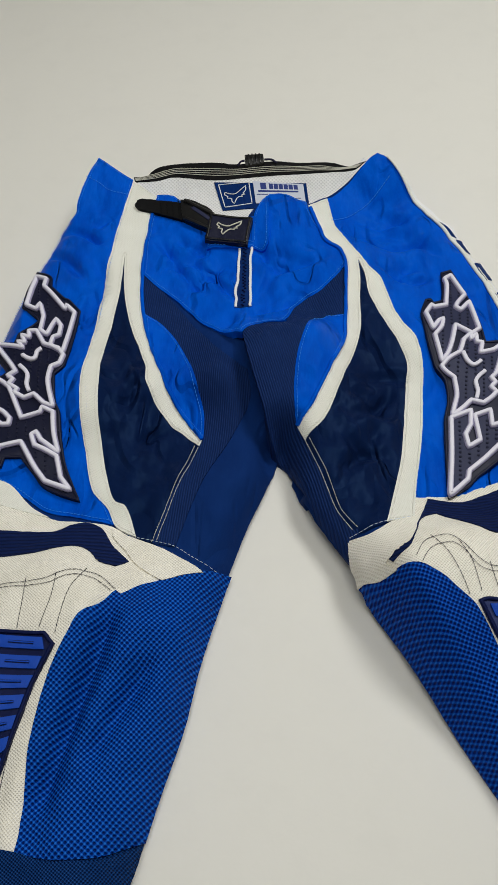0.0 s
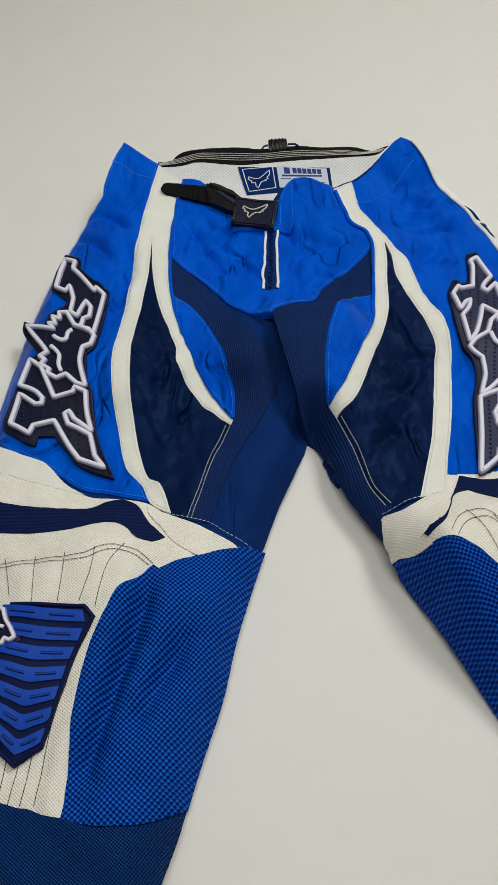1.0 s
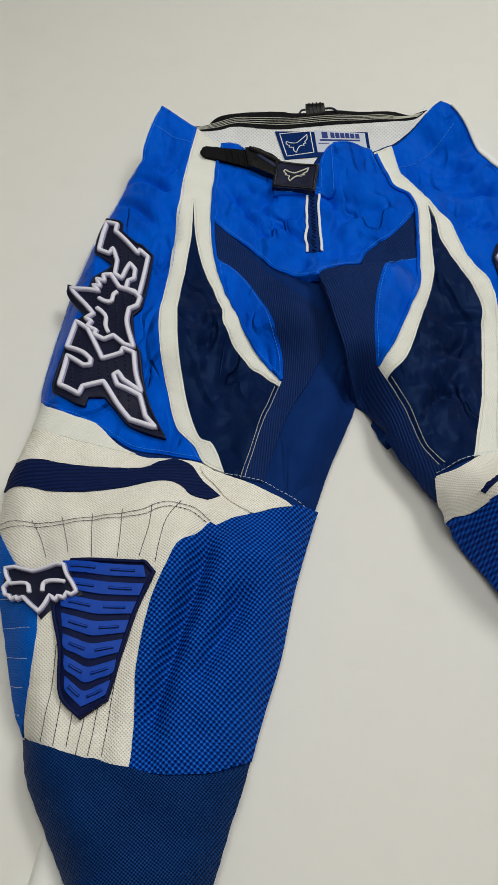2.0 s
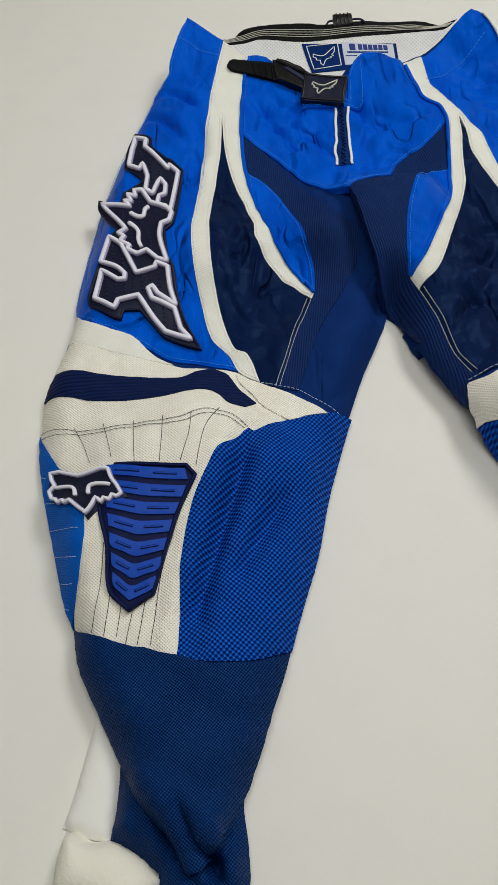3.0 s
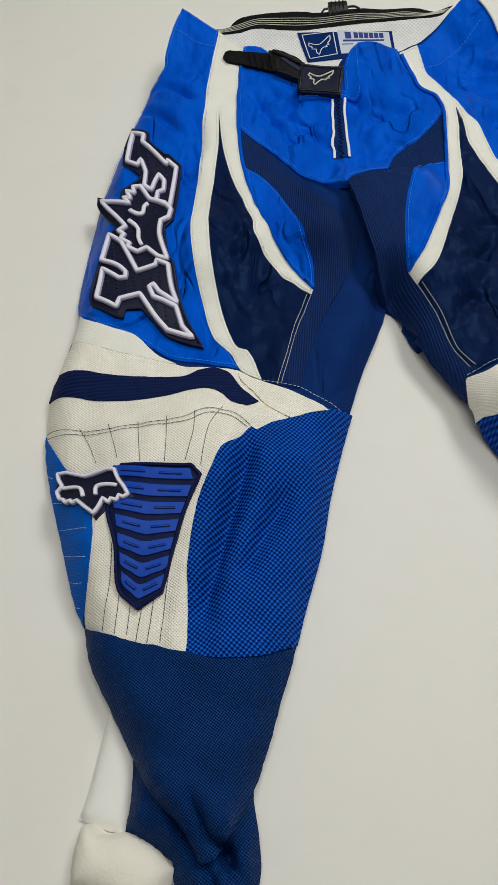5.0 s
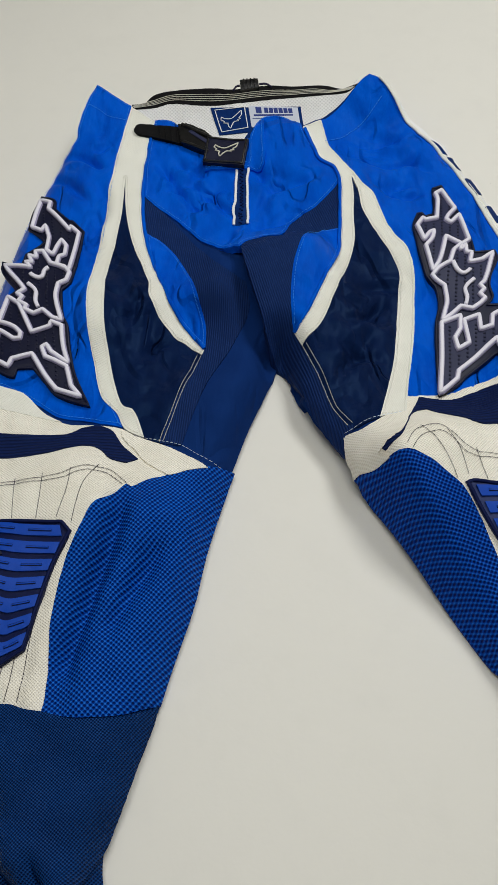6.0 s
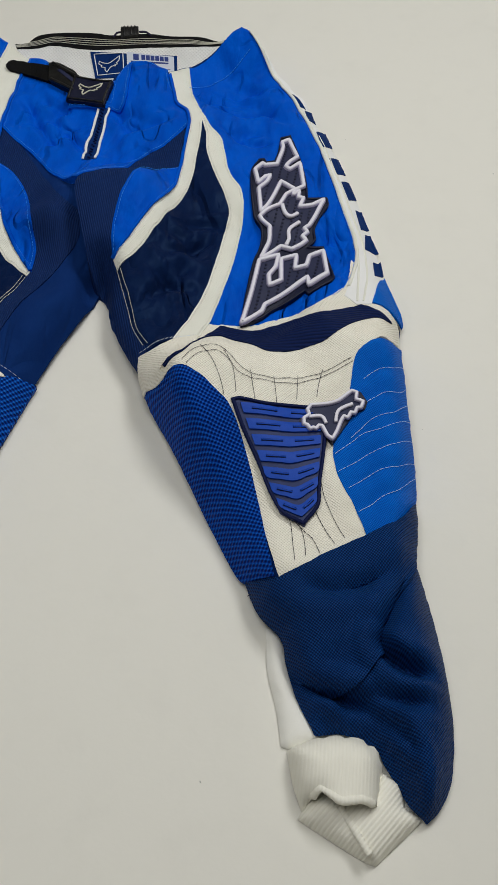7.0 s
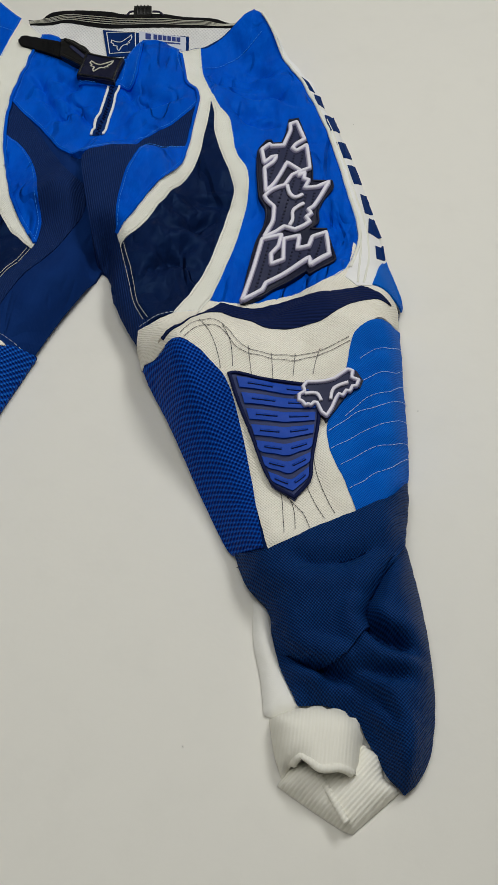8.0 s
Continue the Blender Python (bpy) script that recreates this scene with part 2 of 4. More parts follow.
def smooth(points, step=.006, corner=42):
    """A closed or open polyline through the points, rounded but for its sharp corners."""
    p = np.array(points, float)
    n = len(p)
    v, w = p - np.roll(p, 1, 0), np.roll(p, -1, 0) - p
    turn = np.degrees(np.abs(np.arctan2(v[:, 0] * w[:, 1] - v[:, 1] * w[:, 0], (v * w).sum(1))))
    tangent = (np.roll(p, -1, 0) - np.roll(p, 1, 0)) / 2
    out = []
    for i in range(n):
        j = (i + 1) % n
        length = np.linalg.norm(p[j] - p[i])
        ti = p[j] - p[i] if turn[i] > corner else tangent[i] / (np.linalg.norm(tangent[i]) + 1e-12) * length
        tj = p[j] - p[i] if turn[j] > corner else tangent[j] / (np.linalg.norm(tangent[j]) + 1e-12) * length
        k = max(1, int(length / step + .5))
        for s in np.arange(k) / k:
            h = (2 * s**3 - 3 * s**2 + 1, s**3 - 2 * s**2 + s, -2 * s**3 + 3 * s**2, s**3 - s**2)
            out.append(h[0] * p[i] + h[1] * ti + h[2] * p[j] + h[3] * tj)
    return np.array(out)

# outlines in the plan, millimetres
waist_left = [(-233, 1016), (-247, 989), (-257, 950), (-259, 943)]
left_outer = [(-283, 927), (-294, 884), (-309, 835), (-328, 744), (-336, 682), (-342, 628), (-346, 570), (-348, 542), (-356, 500), (-364, 463), (-364,
    439), (-362, 399), (-364, 399), (-359, 366), (-347, 318), (-333, 273), (-322, 238), (-314, 213), (-304, 193), (-296, 160), (-279, 128), (-263,
    101), (-251, 79)]
left_foot = [(-253, 49), (-257, 22), (-231, 9), (-213, -4), (-212, -22), (-201, -33), (-179, -49), (-160, -42), (-150, -27), (-145, -10), (-146, 15),
    (-150, 54)]
left_inseam = [(-136, 92), (-126, 121), (-116, 152), (-111, 171), (-99, 213), (-84, 261), (-71, 322), (-50, 396), (-45, 410), (-25, 468), (-6, 513),
    (9, 563), (12, 562)]
right_inseam = [(28, 495), (50, 451), (72, 417), (81, 394), (98, 370), (134, 297), (164, 249), (186, 211), (202, 183), (212, 160), (233, 138)]
right_foot = [(238, 115), (246, 90), (263, 55), (288, 58), (311, 54), (320, 37), (333, 18), (341, 3), (353, -9), (365, 2), (375, 25), (380, 71)]
right_outer = [(379, 113), (370, 160), (362, 205), (358, 224), (361, 256), (360, 283), (362, 318), (362, 361), (360, 420), (356, 480), (360, 506),
    (354, 532), (347, 559), (339, 590), (323, 671), (304, 752), (276, 842), (256, 895)]
waist_right = [(216, 971), (182, 1016), (165, 1030), (150, 1025)]
waist_front = [(150, 1033), (114, 1004), (74, 967), (46, 949), (39, 953), (20, 966), (0, 964), (-12, 947), (-19, 927), (-47, 927), (-89, 937), (-121,
    964), (-134, 972), (-153, 970), (-185, 993), (-204, 1001)]


def metres(points):
    return np.array(points, float) / 1000


def opened(points, step=.006):
    """A rounded open polyline through the points."""
    p = metres(points)
    line = smooth(np.concatenate([p, p[-2:0:-1]]), step, 400) if len(p) > 2 else smooth(p, step, 400)
    return line[:np.argmin(((line - p[-1]) ** 2).sum(1)) + 1]


OUTLINE = smooth(metres(waist_left + left_outer + left_foot + left_inseam + right_inseam + right_foot + right_outer + waist_right + waist_front))
ground = metres(left_outer + left_foot + left_inseam + right_inseam + right_foot + right_outer)
RIM = smooth(ground, .010)
RIM = RIM[:np.argmin(((RIM - ground[-1]) ** 2).sum(1)) + 1]

# outlines in the plan, millimetres
fold_line = [(-29, 755), (-32, 701), (-26, 650), (-14, 605), (0, 560), (6, 558)]
q_l1 = [(-321, 390), (-310, 372), (-298, 345)]
q_l2 = [(-289, 388), (-281, 364), (-275, 343)]
q_l3 = [(-258, 386), (-255, 361), (-252, 335)]
q_l4 = [(-228, 386), (-228, 361), (-229, 336)]
q_l5 = [(-201, 390), (-202, 366), (-209, 337)]
q_l6 = [(-175, 397), (-186, 376), (-192, 348), (-194, 329)]
q_l7 = [(-276, 260), (-277, 233), (-281, 179)]
q_l8 = [(-268, 216), (-270, 176)]
q_l9 = [(-258, 206), (-260, 173)]
q_l10 = [(-247, 204), (-251, 170)]
q_l11 = [(-236, 213), (-241, 169)]
q_l12 = [(-212, 280), (-223, 232), (-229, 166)]
q_r1 = [(143, 413), (157, 392), (167, 367), (170, 354)]
q_r2 = [(166, 407), (176, 389), (181, 360)]
q_r3 = [(193, 392), (197, 372), (200, 357)]
q_r4 = [(217, 394), (219, 378), (221, 359)]
q_r5 = [(242, 400), (241, 369)]
q_r6 = [(268, 409), (264, 393), (262, 374)]
q_r7 = [(219, 267), (236, 242), (243, 192)]
q_r8 = [(231, 245), (248, 229), (253, 196)]
q_r9 = [(244, 234), (259, 218), (266, 202)]
q_r10 = [(261, 247), (271, 226), (281, 209)]
q_r11 = [(263, 307), (268, 270), (281, 233), (290, 215)]
w_l1 = [(-357, 353), (-344, 343)]
w_l2 = [(-352, 324), (-324, 310)]
w_l3 = [(-344, 295), (-315, 280), (-297, 273)]
w_l4 = [(-335, 268), (-313, 255), (-297, 249)]
w_l5 = [(-326, 242), (-311, 232), (-301, 229)]
w_l6 = [(-318, 216), (-304, 209)]
w_r1 = [(309, 396), (324, 409), (339, 415), (359, 449)]
w_r2 = [(310, 365), (327, 378), (344, 389), (360, 426)]
w_r3 = [(295, 329), (316, 348), (338, 360), (362, 403)]
w_r4 = [(280, 308), (306, 330), (332, 339), (363, 377)]
w_r5 = [(283, 287), (312, 308), (338, 322), (362, 351)]
w_r6 = [(292, 270), (318, 289), (339, 299), (361, 324)]
w_r7 = [(301, 245), (324, 263), (339, 276), (362, 312)]
fold_m1 = [(-144, 370), (-156, 326), (-168, 286), (-180, 242), (-190, 204), (-194, 178)]
fold_m2 = [(-105, 323), (-130, 280), (-152, 241), (-166, 214)]
fold_c1 = [(-222, 46), (-204, 23), (-181, -4), (-168, -25)]
fold_c2 = [(-199, 40), (-181, 13), (-163, -4)]
fold_c3 = [(-154, 37), (-167, 5), (-177, -12)]
fold_c4 = [(-194, 146), (-164, 105), (-124, 147)]
fold_r1 = [(242, 174), (283, 171), (323, 186), (355, 228)]
fold_r2 = [(354, 212), (333, 168), (321, 142), (319, 126), (337, 111), (366, 103)]
fold_r3 = [(240, 123), (254, 99), (284, 87), (318, 83), (363, 76)]
fold_r4 = [(276, 81), (305, 64), (324, 38), (338, 17)]
fold_r5 = [(314, 126), (334, 102), (358, 94)]
fold_t1 = [(77, 621), (103, 608), (119, 591), (132, 610)]
fold_t2 = [(119, 582), (94, 536), (75, 516), (63, 518)]
fold_t3 = [(143, 644), (126, 627), (112, 589)]
fold_h1 = [(114, 904), (152, 905), (195, 882)]
fold_h2 = [(143, 827), (179, 824), (217, 833)]
fold_h3 = [(-18, 860), (11, 846), (45, 835)]
fold_h4 = [(-149, 894), (-125, 860), (-96, 853)]
fold_h5 = [(-247, 920), (-223, 907), (-207, 933)]
fold_h6 = [(-166, 542), (-142, 501), (-111, 544)]
fold_h7 = [(-136, 704), (-154, 676), (-144, 656)]
fold_h8 = [(-71, 487), (-41, 482), (-8, 500)]
fold_c5 = [(-249, 73), (-227, 43), (-206, 17), (-186, -10)]
fold_c6 = [(-151, 50), (-158, 27), (-169, 5), (-178, -12)]
fold_k1 = [(-13, 877), (-3, 859), (19, 860)]
fold_k2 = [(-78, 887), (-103, 847), (-143, 827)]
fold_k3 = [(-60, 845), (-90, 807), (-116, 789)]
fold_k4 = [(-43, 753), (-48, 731), (-52, 710)]
fold_k5 = [(-15, 734), (-1, 759), (13, 785)]
fold_k6 = [(32, 836), (4, 817), (-7, 768)]
fold_k7 = [(-213, 918), (-226, 902), (-239, 895)]
fold_k8 = [(-209, 941), (-222, 937), (-236, 928)]
fold_k9 = [(-222, 848), (-204, 782), (-217, 753)]
fold_k10 = [(140, 941), (156, 939), (177, 929)]
fold_k11 = [(152, 882), (190, 879), (211, 889)]
fold_k12 = [(109, 899), (125, 898), (143, 892)]
fold_k13 = [(151, 795), (167, 822), (186, 843)]
fold_k14 = [(-128, 896), (-105, 873), (-68, 864)]
fold_k15 = [(-246, 898), (-222, 876), (-204, 883)]
fold_k16 = [(-226, 812), (-216, 770), (-217, 722)]
fold_k17 = [(188, 893), (209, 865), (232, 860)]
fold_k18 = [(213, 799), (241, 784), (260, 791)]
fold_k19 = [(180, 695), (189, 653), (178, 614)]
fold_k20 = [(273, 657), (281, 608), (271, 566)]
fold_k21 = [(-129, 632), (-139, 603), (-136, 560)]
fold_k22 = [(-177, 675), (-164, 630), (-158, 572)]
fold_r6 = [(307, 59), (326, 36), (343, 8)]
fold_p1 = [(-217, 35), (-197, 7), (-183, -18), (-169, -36)]
fold_p2 = [(-203, 47), (-189, 27), (-171, 1), (-156, -14)]
fold_p3 = [(-177, 14), (-164, -10), (-154, -28)]
fold_p4 = [(-241, 46), (-223, 18), (-201, -6), (-194, -24)]
fold_n1 = [(250, 99), (280, 85), (308, 72), (329, 54)]
fold_n2 = [(318, 128), (334, 112), (363, 98)]
fold_n3 = [(320, 50), (333, 35), (349, 19)]
fold_n4 = [(262, 79), (275, 61), (283, 49)]
fold_n5 = [(290, 85), (327, 64), (348, 30)]
fold_s1 = [(110, 891), (147, 864), (186, 879), (210, 909)]
fold_s2 = [(136, 827), (173, 803), (205, 816)]
fold_s3 = [(268, 656), (282, 635), (298, 624)]
fold_s4 = [(-106, 853), (-60, 806), (-42, 778)]
fold_s5 = [(-139, 879), (-114, 831), (-82, 794)]
fold_s6 = [(-14, 863), (13, 825), (65, 833)]
fold_s7 = [(-22, 743), (6, 751), (37, 774)]
fold_s8 = [(-157, 599), (-156, 625), (-141, 644)]
fold_s9 = [(-147, 556), (-133, 576), (-112, 582)]
fold_s10 = [(86, 576), (114, 602), (140, 625)]
fold_s11 = [(107, 636), (127, 647), (147, 642)]
fold_s12 = [(74, 560), (90, 536), (116, 535)]
fold_s13 = [(-269, 889), (-242, 890), (-215, 862)]
fold_s14 = [(-293, 858), (-263, 845), (-228, 800)]
fold_s15 = [(121, 933), (152, 922), (190, 944)]
# creases pressed into the cloth: line, half width, depth (a raised fold is minus)
CREASES = [(fold_m1, .010, .019), (fold_m2, .009, .011), (fold_c1, .007, .017), (fold_c2, .006, .015), (fold_c3, .006, .015), (fold_c5, .006, .017), (fold_c6, .006, .016), (fold_c4, .016, .004),
           (fold_r1, .008, .008), (fold_r2, .007, .014), (fold_r3, .006, .014), (fold_r4, .006, .015), (fold_r5, .005, .009), (fold_r6, .005, .013),
           (fold_t1, .007, .007), (fold_t2, .007, .007), (fold_t3, .006, .006), (fold_h1, .008, .005), (fold_h2, .007, .004),
           (fold_h3, .007, .005), (fold_h4, .008, .005), (fold_h5, .006, .004), (fold_h6, .006, .002), (fold_h7, .006, .003), (fold_h8, .009, .002)]
CREASES += [(line, .0070, .0065) for line in (fold_k1, fold_k2, fold_k3, fold_k4, fold_k5, fold_k6, fold_k7, fold_k8, fold_k9, fold_k10, fold_k11, fold_k12, fold_k13, fold_k14)]
CREASES += [(line, .0070, .0050) for line in (fold_k15, fold_k16, fold_k17, fold_k18, fold_k19, fold_k20, fold_k21, fold_k22)]
CREASES += [(line, .0048, .0170) for line in (fold_p1, fold_p2, fold_p3, fold_p4, fold_n1, fold_n2, fold_n3, fold_n4, fold_n5)]
CREASES += [(line, .0055, .0085) for line in (fold_s1, fold_s2, fold_s3, fold_s4, fold_s5, fold_s6, fold_s7, fold_s8, fold_s9, fold_s10, fold_s11, fold_s12, fold_s13, fold_s14, fold_s15)]
CREASES += [(line, .0060, .0036) for line in (w_l1, w_l2, w_l3, w_l4, w_l5, w_l6, w_r1, w_r2, w_r3, w_r4, w_r5, w_r6, w_r7)]
CREASES += [(line, .0040, .0014) for line in (q_l1, q_l2, q_l3, q_l4, q_l5, q_l6, q_l7, q_l12, q_r1, q_r2, q_r3, q_r4, q_r5, q_r6, q_r7, q_r8, q_r9, q_r10, q_r11)]
CELL = .003
X0, Y0, NX, NY = -.42, -.12, 285, 420
gx, gy = np.meshgrid(X0 + CELL * np.arange(NX), Y0 + CELL * np.arange(NY))
cells = np.stack([gx.ravel(), gy.ravel()], 1)
inside = np.zeros((NY, NX), bool)
for row in range(NY):
    y = Y0 + CELL * row + 1e-7
    a, b = OUTLINE, np.roll(OUTLINE, -1, 0)
    cut = (a[:, 1] > y) != (b[:, 1] > y)
    xs = np.sort(a[cut, 0] + (y - a[cut, 1]) / (b[cut, 1] - a[cut, 1]) * (b[cut, 0] - a[cut, 0]))
    inside[row] = np.searchsorted(xs, gx[row]) % 2 == 1
inside = inside.ravel()
near = inside | (cells[:, 1] > .9)
FIELD, inner = np.full(len(cells), .004), np.zeros(len(cells))
far = rim_distance(cells[near], RIM)
low = rim_height(cells[near])
FIELD[near] = low + np.maximum(base_height(cells[near]) - low, 0) * np.sin(np.clip(far / .034, 0, 1) * math.pi / 2) ** .85
inner[near] = np.clip(far / .03, 0, 1)
for line, half, deep in CREASES:
    line = opened(line)
    at = np.flatnonzero(near & (cells > line.min(0) - 4 * half).all(1) & (cells < line.max(0) + 4 * half).all(1))
    d = rim_distance(cells[at], line)
    ends = np.minimum(np.linalg.norm(cells[at] - line[0], axis=1), np.linalg.norm(cells[at] - line[-1], axis=1))
    fade = np.clip(ends / (3 * half), .15, 1)
    FIELD[at] -= inner[at] * deep * fade * (np.exp(-(d / half) ** 2) - .25 * np.exp(-((d - 2.1 * half) / half) ** 2))
waves = np.array([noise.fractal((x * 16, y * 16, 3.0), .9, 2.1, 3) + .55 * noise.fractal((x * 46, y * 40, 8.0), .8, 2.2, 2) for x, y in cells[near]])
FIELD[near] += inner[near] * .0026 * waves
FIELD = FIELD.reshape(NY, NX)
for k in range(2):
    FIELD[1:-1, 1:-1] = .5 * FIELD[1:-1, 1:-1] + .125 * (FIELD[2:, 1:-1] + FIELD[:-2, 1:-1] + FIELD[1:-1, 2:] + FIELD[1:-1, :-2])
# the under layer beside the crotch fold lies lower
d = rim_distance(cells, opened(fold_line)).reshape(NY, NX)
left_of_fold = np.interp(gy, [.54, .56, .61, .66, .71, .745], [.012, .003, -.014, -.028, -.035, -.026])
drop = np.clip((.715 - gy) / .06, 0, 1)
UNDER = FIELD - np.where(gx < left_of_fold + .012, .034 * drop * np.exp(-(d / .026) ** 2), .02 * drop)
UNDER = np.where((gy > .50) & (gy < .735), np.maximum(UNDER, .006), FIELD)


def sample(grid, p):
    u, v = (p[:, 0] - X0) / CELL, (p[:, 1] - Y0) / CELL
    i, j = np.clip(u.astype(int), 0, NX - 2), np.clip(v.astype(int), 0, NY - 2)
    a, b = u - i, v - j
    return (grid[j, i] * (1 - a) + grid[j, i + 1] * a) * (1 - b) + (grid[j + 1, i] * (1 - a) + grid[j + 1, i + 1] * a) * b


def on_cloth(p, off, grid=None):
    """Points of the plan laid on the cloth, off metres proud of it."""
    grid = FIELD if grid is None else grid
    e = .002
    z = sample(grid, p)
    sx = (sample(grid, p + (e, 0)) - sample(grid, p - (e, 0))) / (2 * e)
    sy = (sample(grid, p + (0, e)) - sample(grid, p - (0, e))) / (2 * e)
    n = np.stack([-sx, -sy, np.ones(len(p))], 1)
    n /= np.linalg.norm(n, axis=1)[:, None]
    out = np.column_stack([p, z]) + n * np.reshape(off, (-1, 1))
    out[:, 2] = np.maximum(out[:, 2], .0012)
    return out, n


def mesh_part(name, verts, faces, material, parent, label="", flat=False):
    me = bpy.data.meshes.new(name)
    me.from_pydata([tuple(v) for v in verts], [], faces)
    me.materials.append(material)
    me.validate()
    if not flat:
        me.shade_smooth()
    ob = new(name, me)
    ob.parent = parent
    return tagged(ob, label)


def part(name, bm, material, parent, label="", smooth_faces=False):
    """Links a bmesh as one mesh object under a thing or a part."""
    me = bpy.data.meshes.new(name)
    bm.normal_update()
    bm.to_mesh(me)
    bm.free()
    me.materials.append(material)
    if smooth_faces:
        me.shade_smooth()
    ob = new(name, me)
    ob.parent = parent
    return tagged(ob, label)


def sheet(name, outline, material, off, parent, label="", step=.0045, skirt=.003, puff=.6, grid=None, corner=42, dome=None, mouth=None):
    """A sewn panel: an outline of the plan filled with small faces, laid on the cloth, its edge turned in."""
    ring = smooth(metres(outline), step, corner)
    lo, hi = ring.min(0), ring.max(0)
    a, b = np.meshgrid(np.arange(lo[0], hi[0], step), np.arange(lo[1], hi[1], step * .87))
    a = a + (np.arange(a.shape[0]) % 2)[:, None] * step / 2
    pts = np.stack([a.ravel(), b.ravel()], 1)
    d = edge_distance(pts, ring)
    pts = pts[d > step * .55]
    every = np.concatenate([ring, pts])
    n = len(ring)
    res = geometry.delaunay_2d_cdt([Vector(p) for p in every.tolist()], [(i, (i + 1) % n) for i in range(n)], [], 1, 1e-7)
    p = np.array([tuple(v) for v in res[0]])
    d = np.abs(edge_distance(p, ring))
    pucker = np.array([noise.noise((x * 130, y * 130, 5.0)) for x, y in p])
    h = off - puff * .0010 * np.exp(-d / .0016) + puff * .0014 * pucker * np.exp(-d / .007)
    verts, normals = on_cloth(p, h, grid)
    if dome:
        if mouth:
            closed_side = metres(outline[mouth[1]:] + outline[:mouth[0] + 1])
            d = rim_distance(p, closed_side)
        verts[:, 2] += dome[0] * np.sqrt(1 - (1 - np.clip(d / dome[1], 0, 1)) ** 2)
    faces = []
    for f in res[2]:
        q = p[list(f)]
        turn = (q[1, 0] - q[0, 0]) * (q[2, 1] - q[0, 1]) - (q[1, 1] - q[0, 1]) * (q[2, 0] - q[0, 0])
        faces.append(tuple(f) if turn > 0 else tuple(reversed(f)))
    count = {}
    for f in faces:
        for i in range(3):
            e = (f[i], f[(i + 1) % 3])
            count[e] = 1
    border = [e for e in count if (e[1], e[0]) not in count]
    low, verts = {}, [tuple(v) for v in verts]
    for e in border:
        for v in e:
            if v not in low:
                low[v] = len(verts)
                x, y, z = verts[v]
                verts.append((x, y, z))
                verts.append((x - normals[v][0] * skirt * .3, y - normals[v][1] * skirt * .3, max(z - skirt, .0006)))
    faces += [(low[e[1]], low[e[0]], low[e[0]] + 1, low[e[1]] + 1) for e in border]
    return mesh_part(name, verts, faces, material, parent, label)


def sweep(name, line, material, off, parent, label="", width=.002, high=.001, closed=False, grid=None, sides=8, step=.003, corner=50, square=.6):
    """A cord or raised rib of rounded section laid along a line of the cloth."""
    p = smooth(metres(line), step, corner) if closed else opened(line, step)
    t = np.roll(p, -1, 0) - np.roll(p, 1, 0) if closed else np.gradient(p, axis=0)
    t /= np.linalg.norm(t, axis=1)[:, None] + 1e-12
    centre, n = on_cloth(p, off, grid)
    side = np.column_stack([t[:, 1], -t[:, 0], np.zeros(len(t))])
    verts, faces = [], []
    for i in range(len(p)):
        for s in range(sides):
            a = 2 * math.pi * s / sides
            ca, sa = math.copysign(abs(math.cos(a)) ** square, math.cos(a)), math.copysign(abs(math.sin(a)) ** square, math.sin(a))
            verts.append(centre[i] + side[i] * ca * width / 2 + n[i] * sa * high)
    m = len(p)
    for i in range(m if closed else m - 1):
        j = (i + 1) % m
        for s in range(sides):
            r = (s + 1) % sides
            faces.append((i * sides + s, j * sides + s, j * sides + r, i * sides + r))
    if not closed:
        faces += [tuple(range(sides)), tuple(reversed(range((m - 1) * sides, m * sides)))]
    return mesh_part(name, verts, faces, material, parent, label)


def stitches(name, lines, material, off, parent, label="", dash=.0032, gap=.0014, thick=.0007, grid=None):
    """Rows of single threads, each stitch a small rounded bar sunk at both ends."""
    verts, faces = [], []
    off = off + .0006
    for line in lines:
        p = opened(line, .0008)
        run = np.concatenate([[0], np.cumsum(np.linalg.norm(np.diff(p, axis=0), axis=1))])
        s = 0.0
        while s + dash < run[-1]:
            at = np.array([s, s + dash * .5, s + dash])
            q = np.stack([np.interp(at, run, p[:, 0]), np.interp(at, run, p[:, 1])], 1)
            c, n = on_cloth(q, np.array([off - thick * .2, off + thick * .3, off - thick * .2]), grid)
            t = c[2] - c[0]
            side = np.cross(t, n[1])
            side /= np.linalg.norm(side) + 1e-12
            b = len(verts)
            for k in range(3):
                w = thick * (.55 if k != 1 else .7)
                verts += [c[k] - side * w - n[1] * thick * .4, c[k] + n[1] * thick * .6, c[k] + side * w - n[1] * thick * .4]
            for k in range(2):
                o = b + 3 * k
                faces += [(o, o + 3, o + 4, o + 1), (o + 1, o + 4, o + 5, o + 2)]
            s += dash + gap
    return mesh_part(name, verts, faces, material, parent, label)


# ---------------------------------------------------------------- the room
def box(bm, x0, y0, z0, x1, y1, z1):
    vs = [bm.verts.new(c) for c in ((x0, y0, z0), (x1, y0, z0), (x1, y1, z0), (x0, y1, z0), (x0, y0, z1), (x1, y0, z1), (x1, y1, z1), (x0, y1, z1))]
    for f in ((3, 2, 1, 0), (4, 5, 6, 7), (0, 1, 5, 4), (1, 2, 6, 5), (2, 3, 7, 6), (3, 0, 4, 7)):
        bm.faces.new([vs[i] for i in f])


def slab(name, bounds, material, label, category, bevel=0.0):
    bm = bmesh.new()
    box(bm, *bounds)
    if bevel:
        bmesh.ops.bevel(bm, geom=bm.edges[:], offset=bevel, segments=3, affect="EDGES")
    ob = part(name, bm, material, None)
    return tagged(ob, label, category, kind="structure")


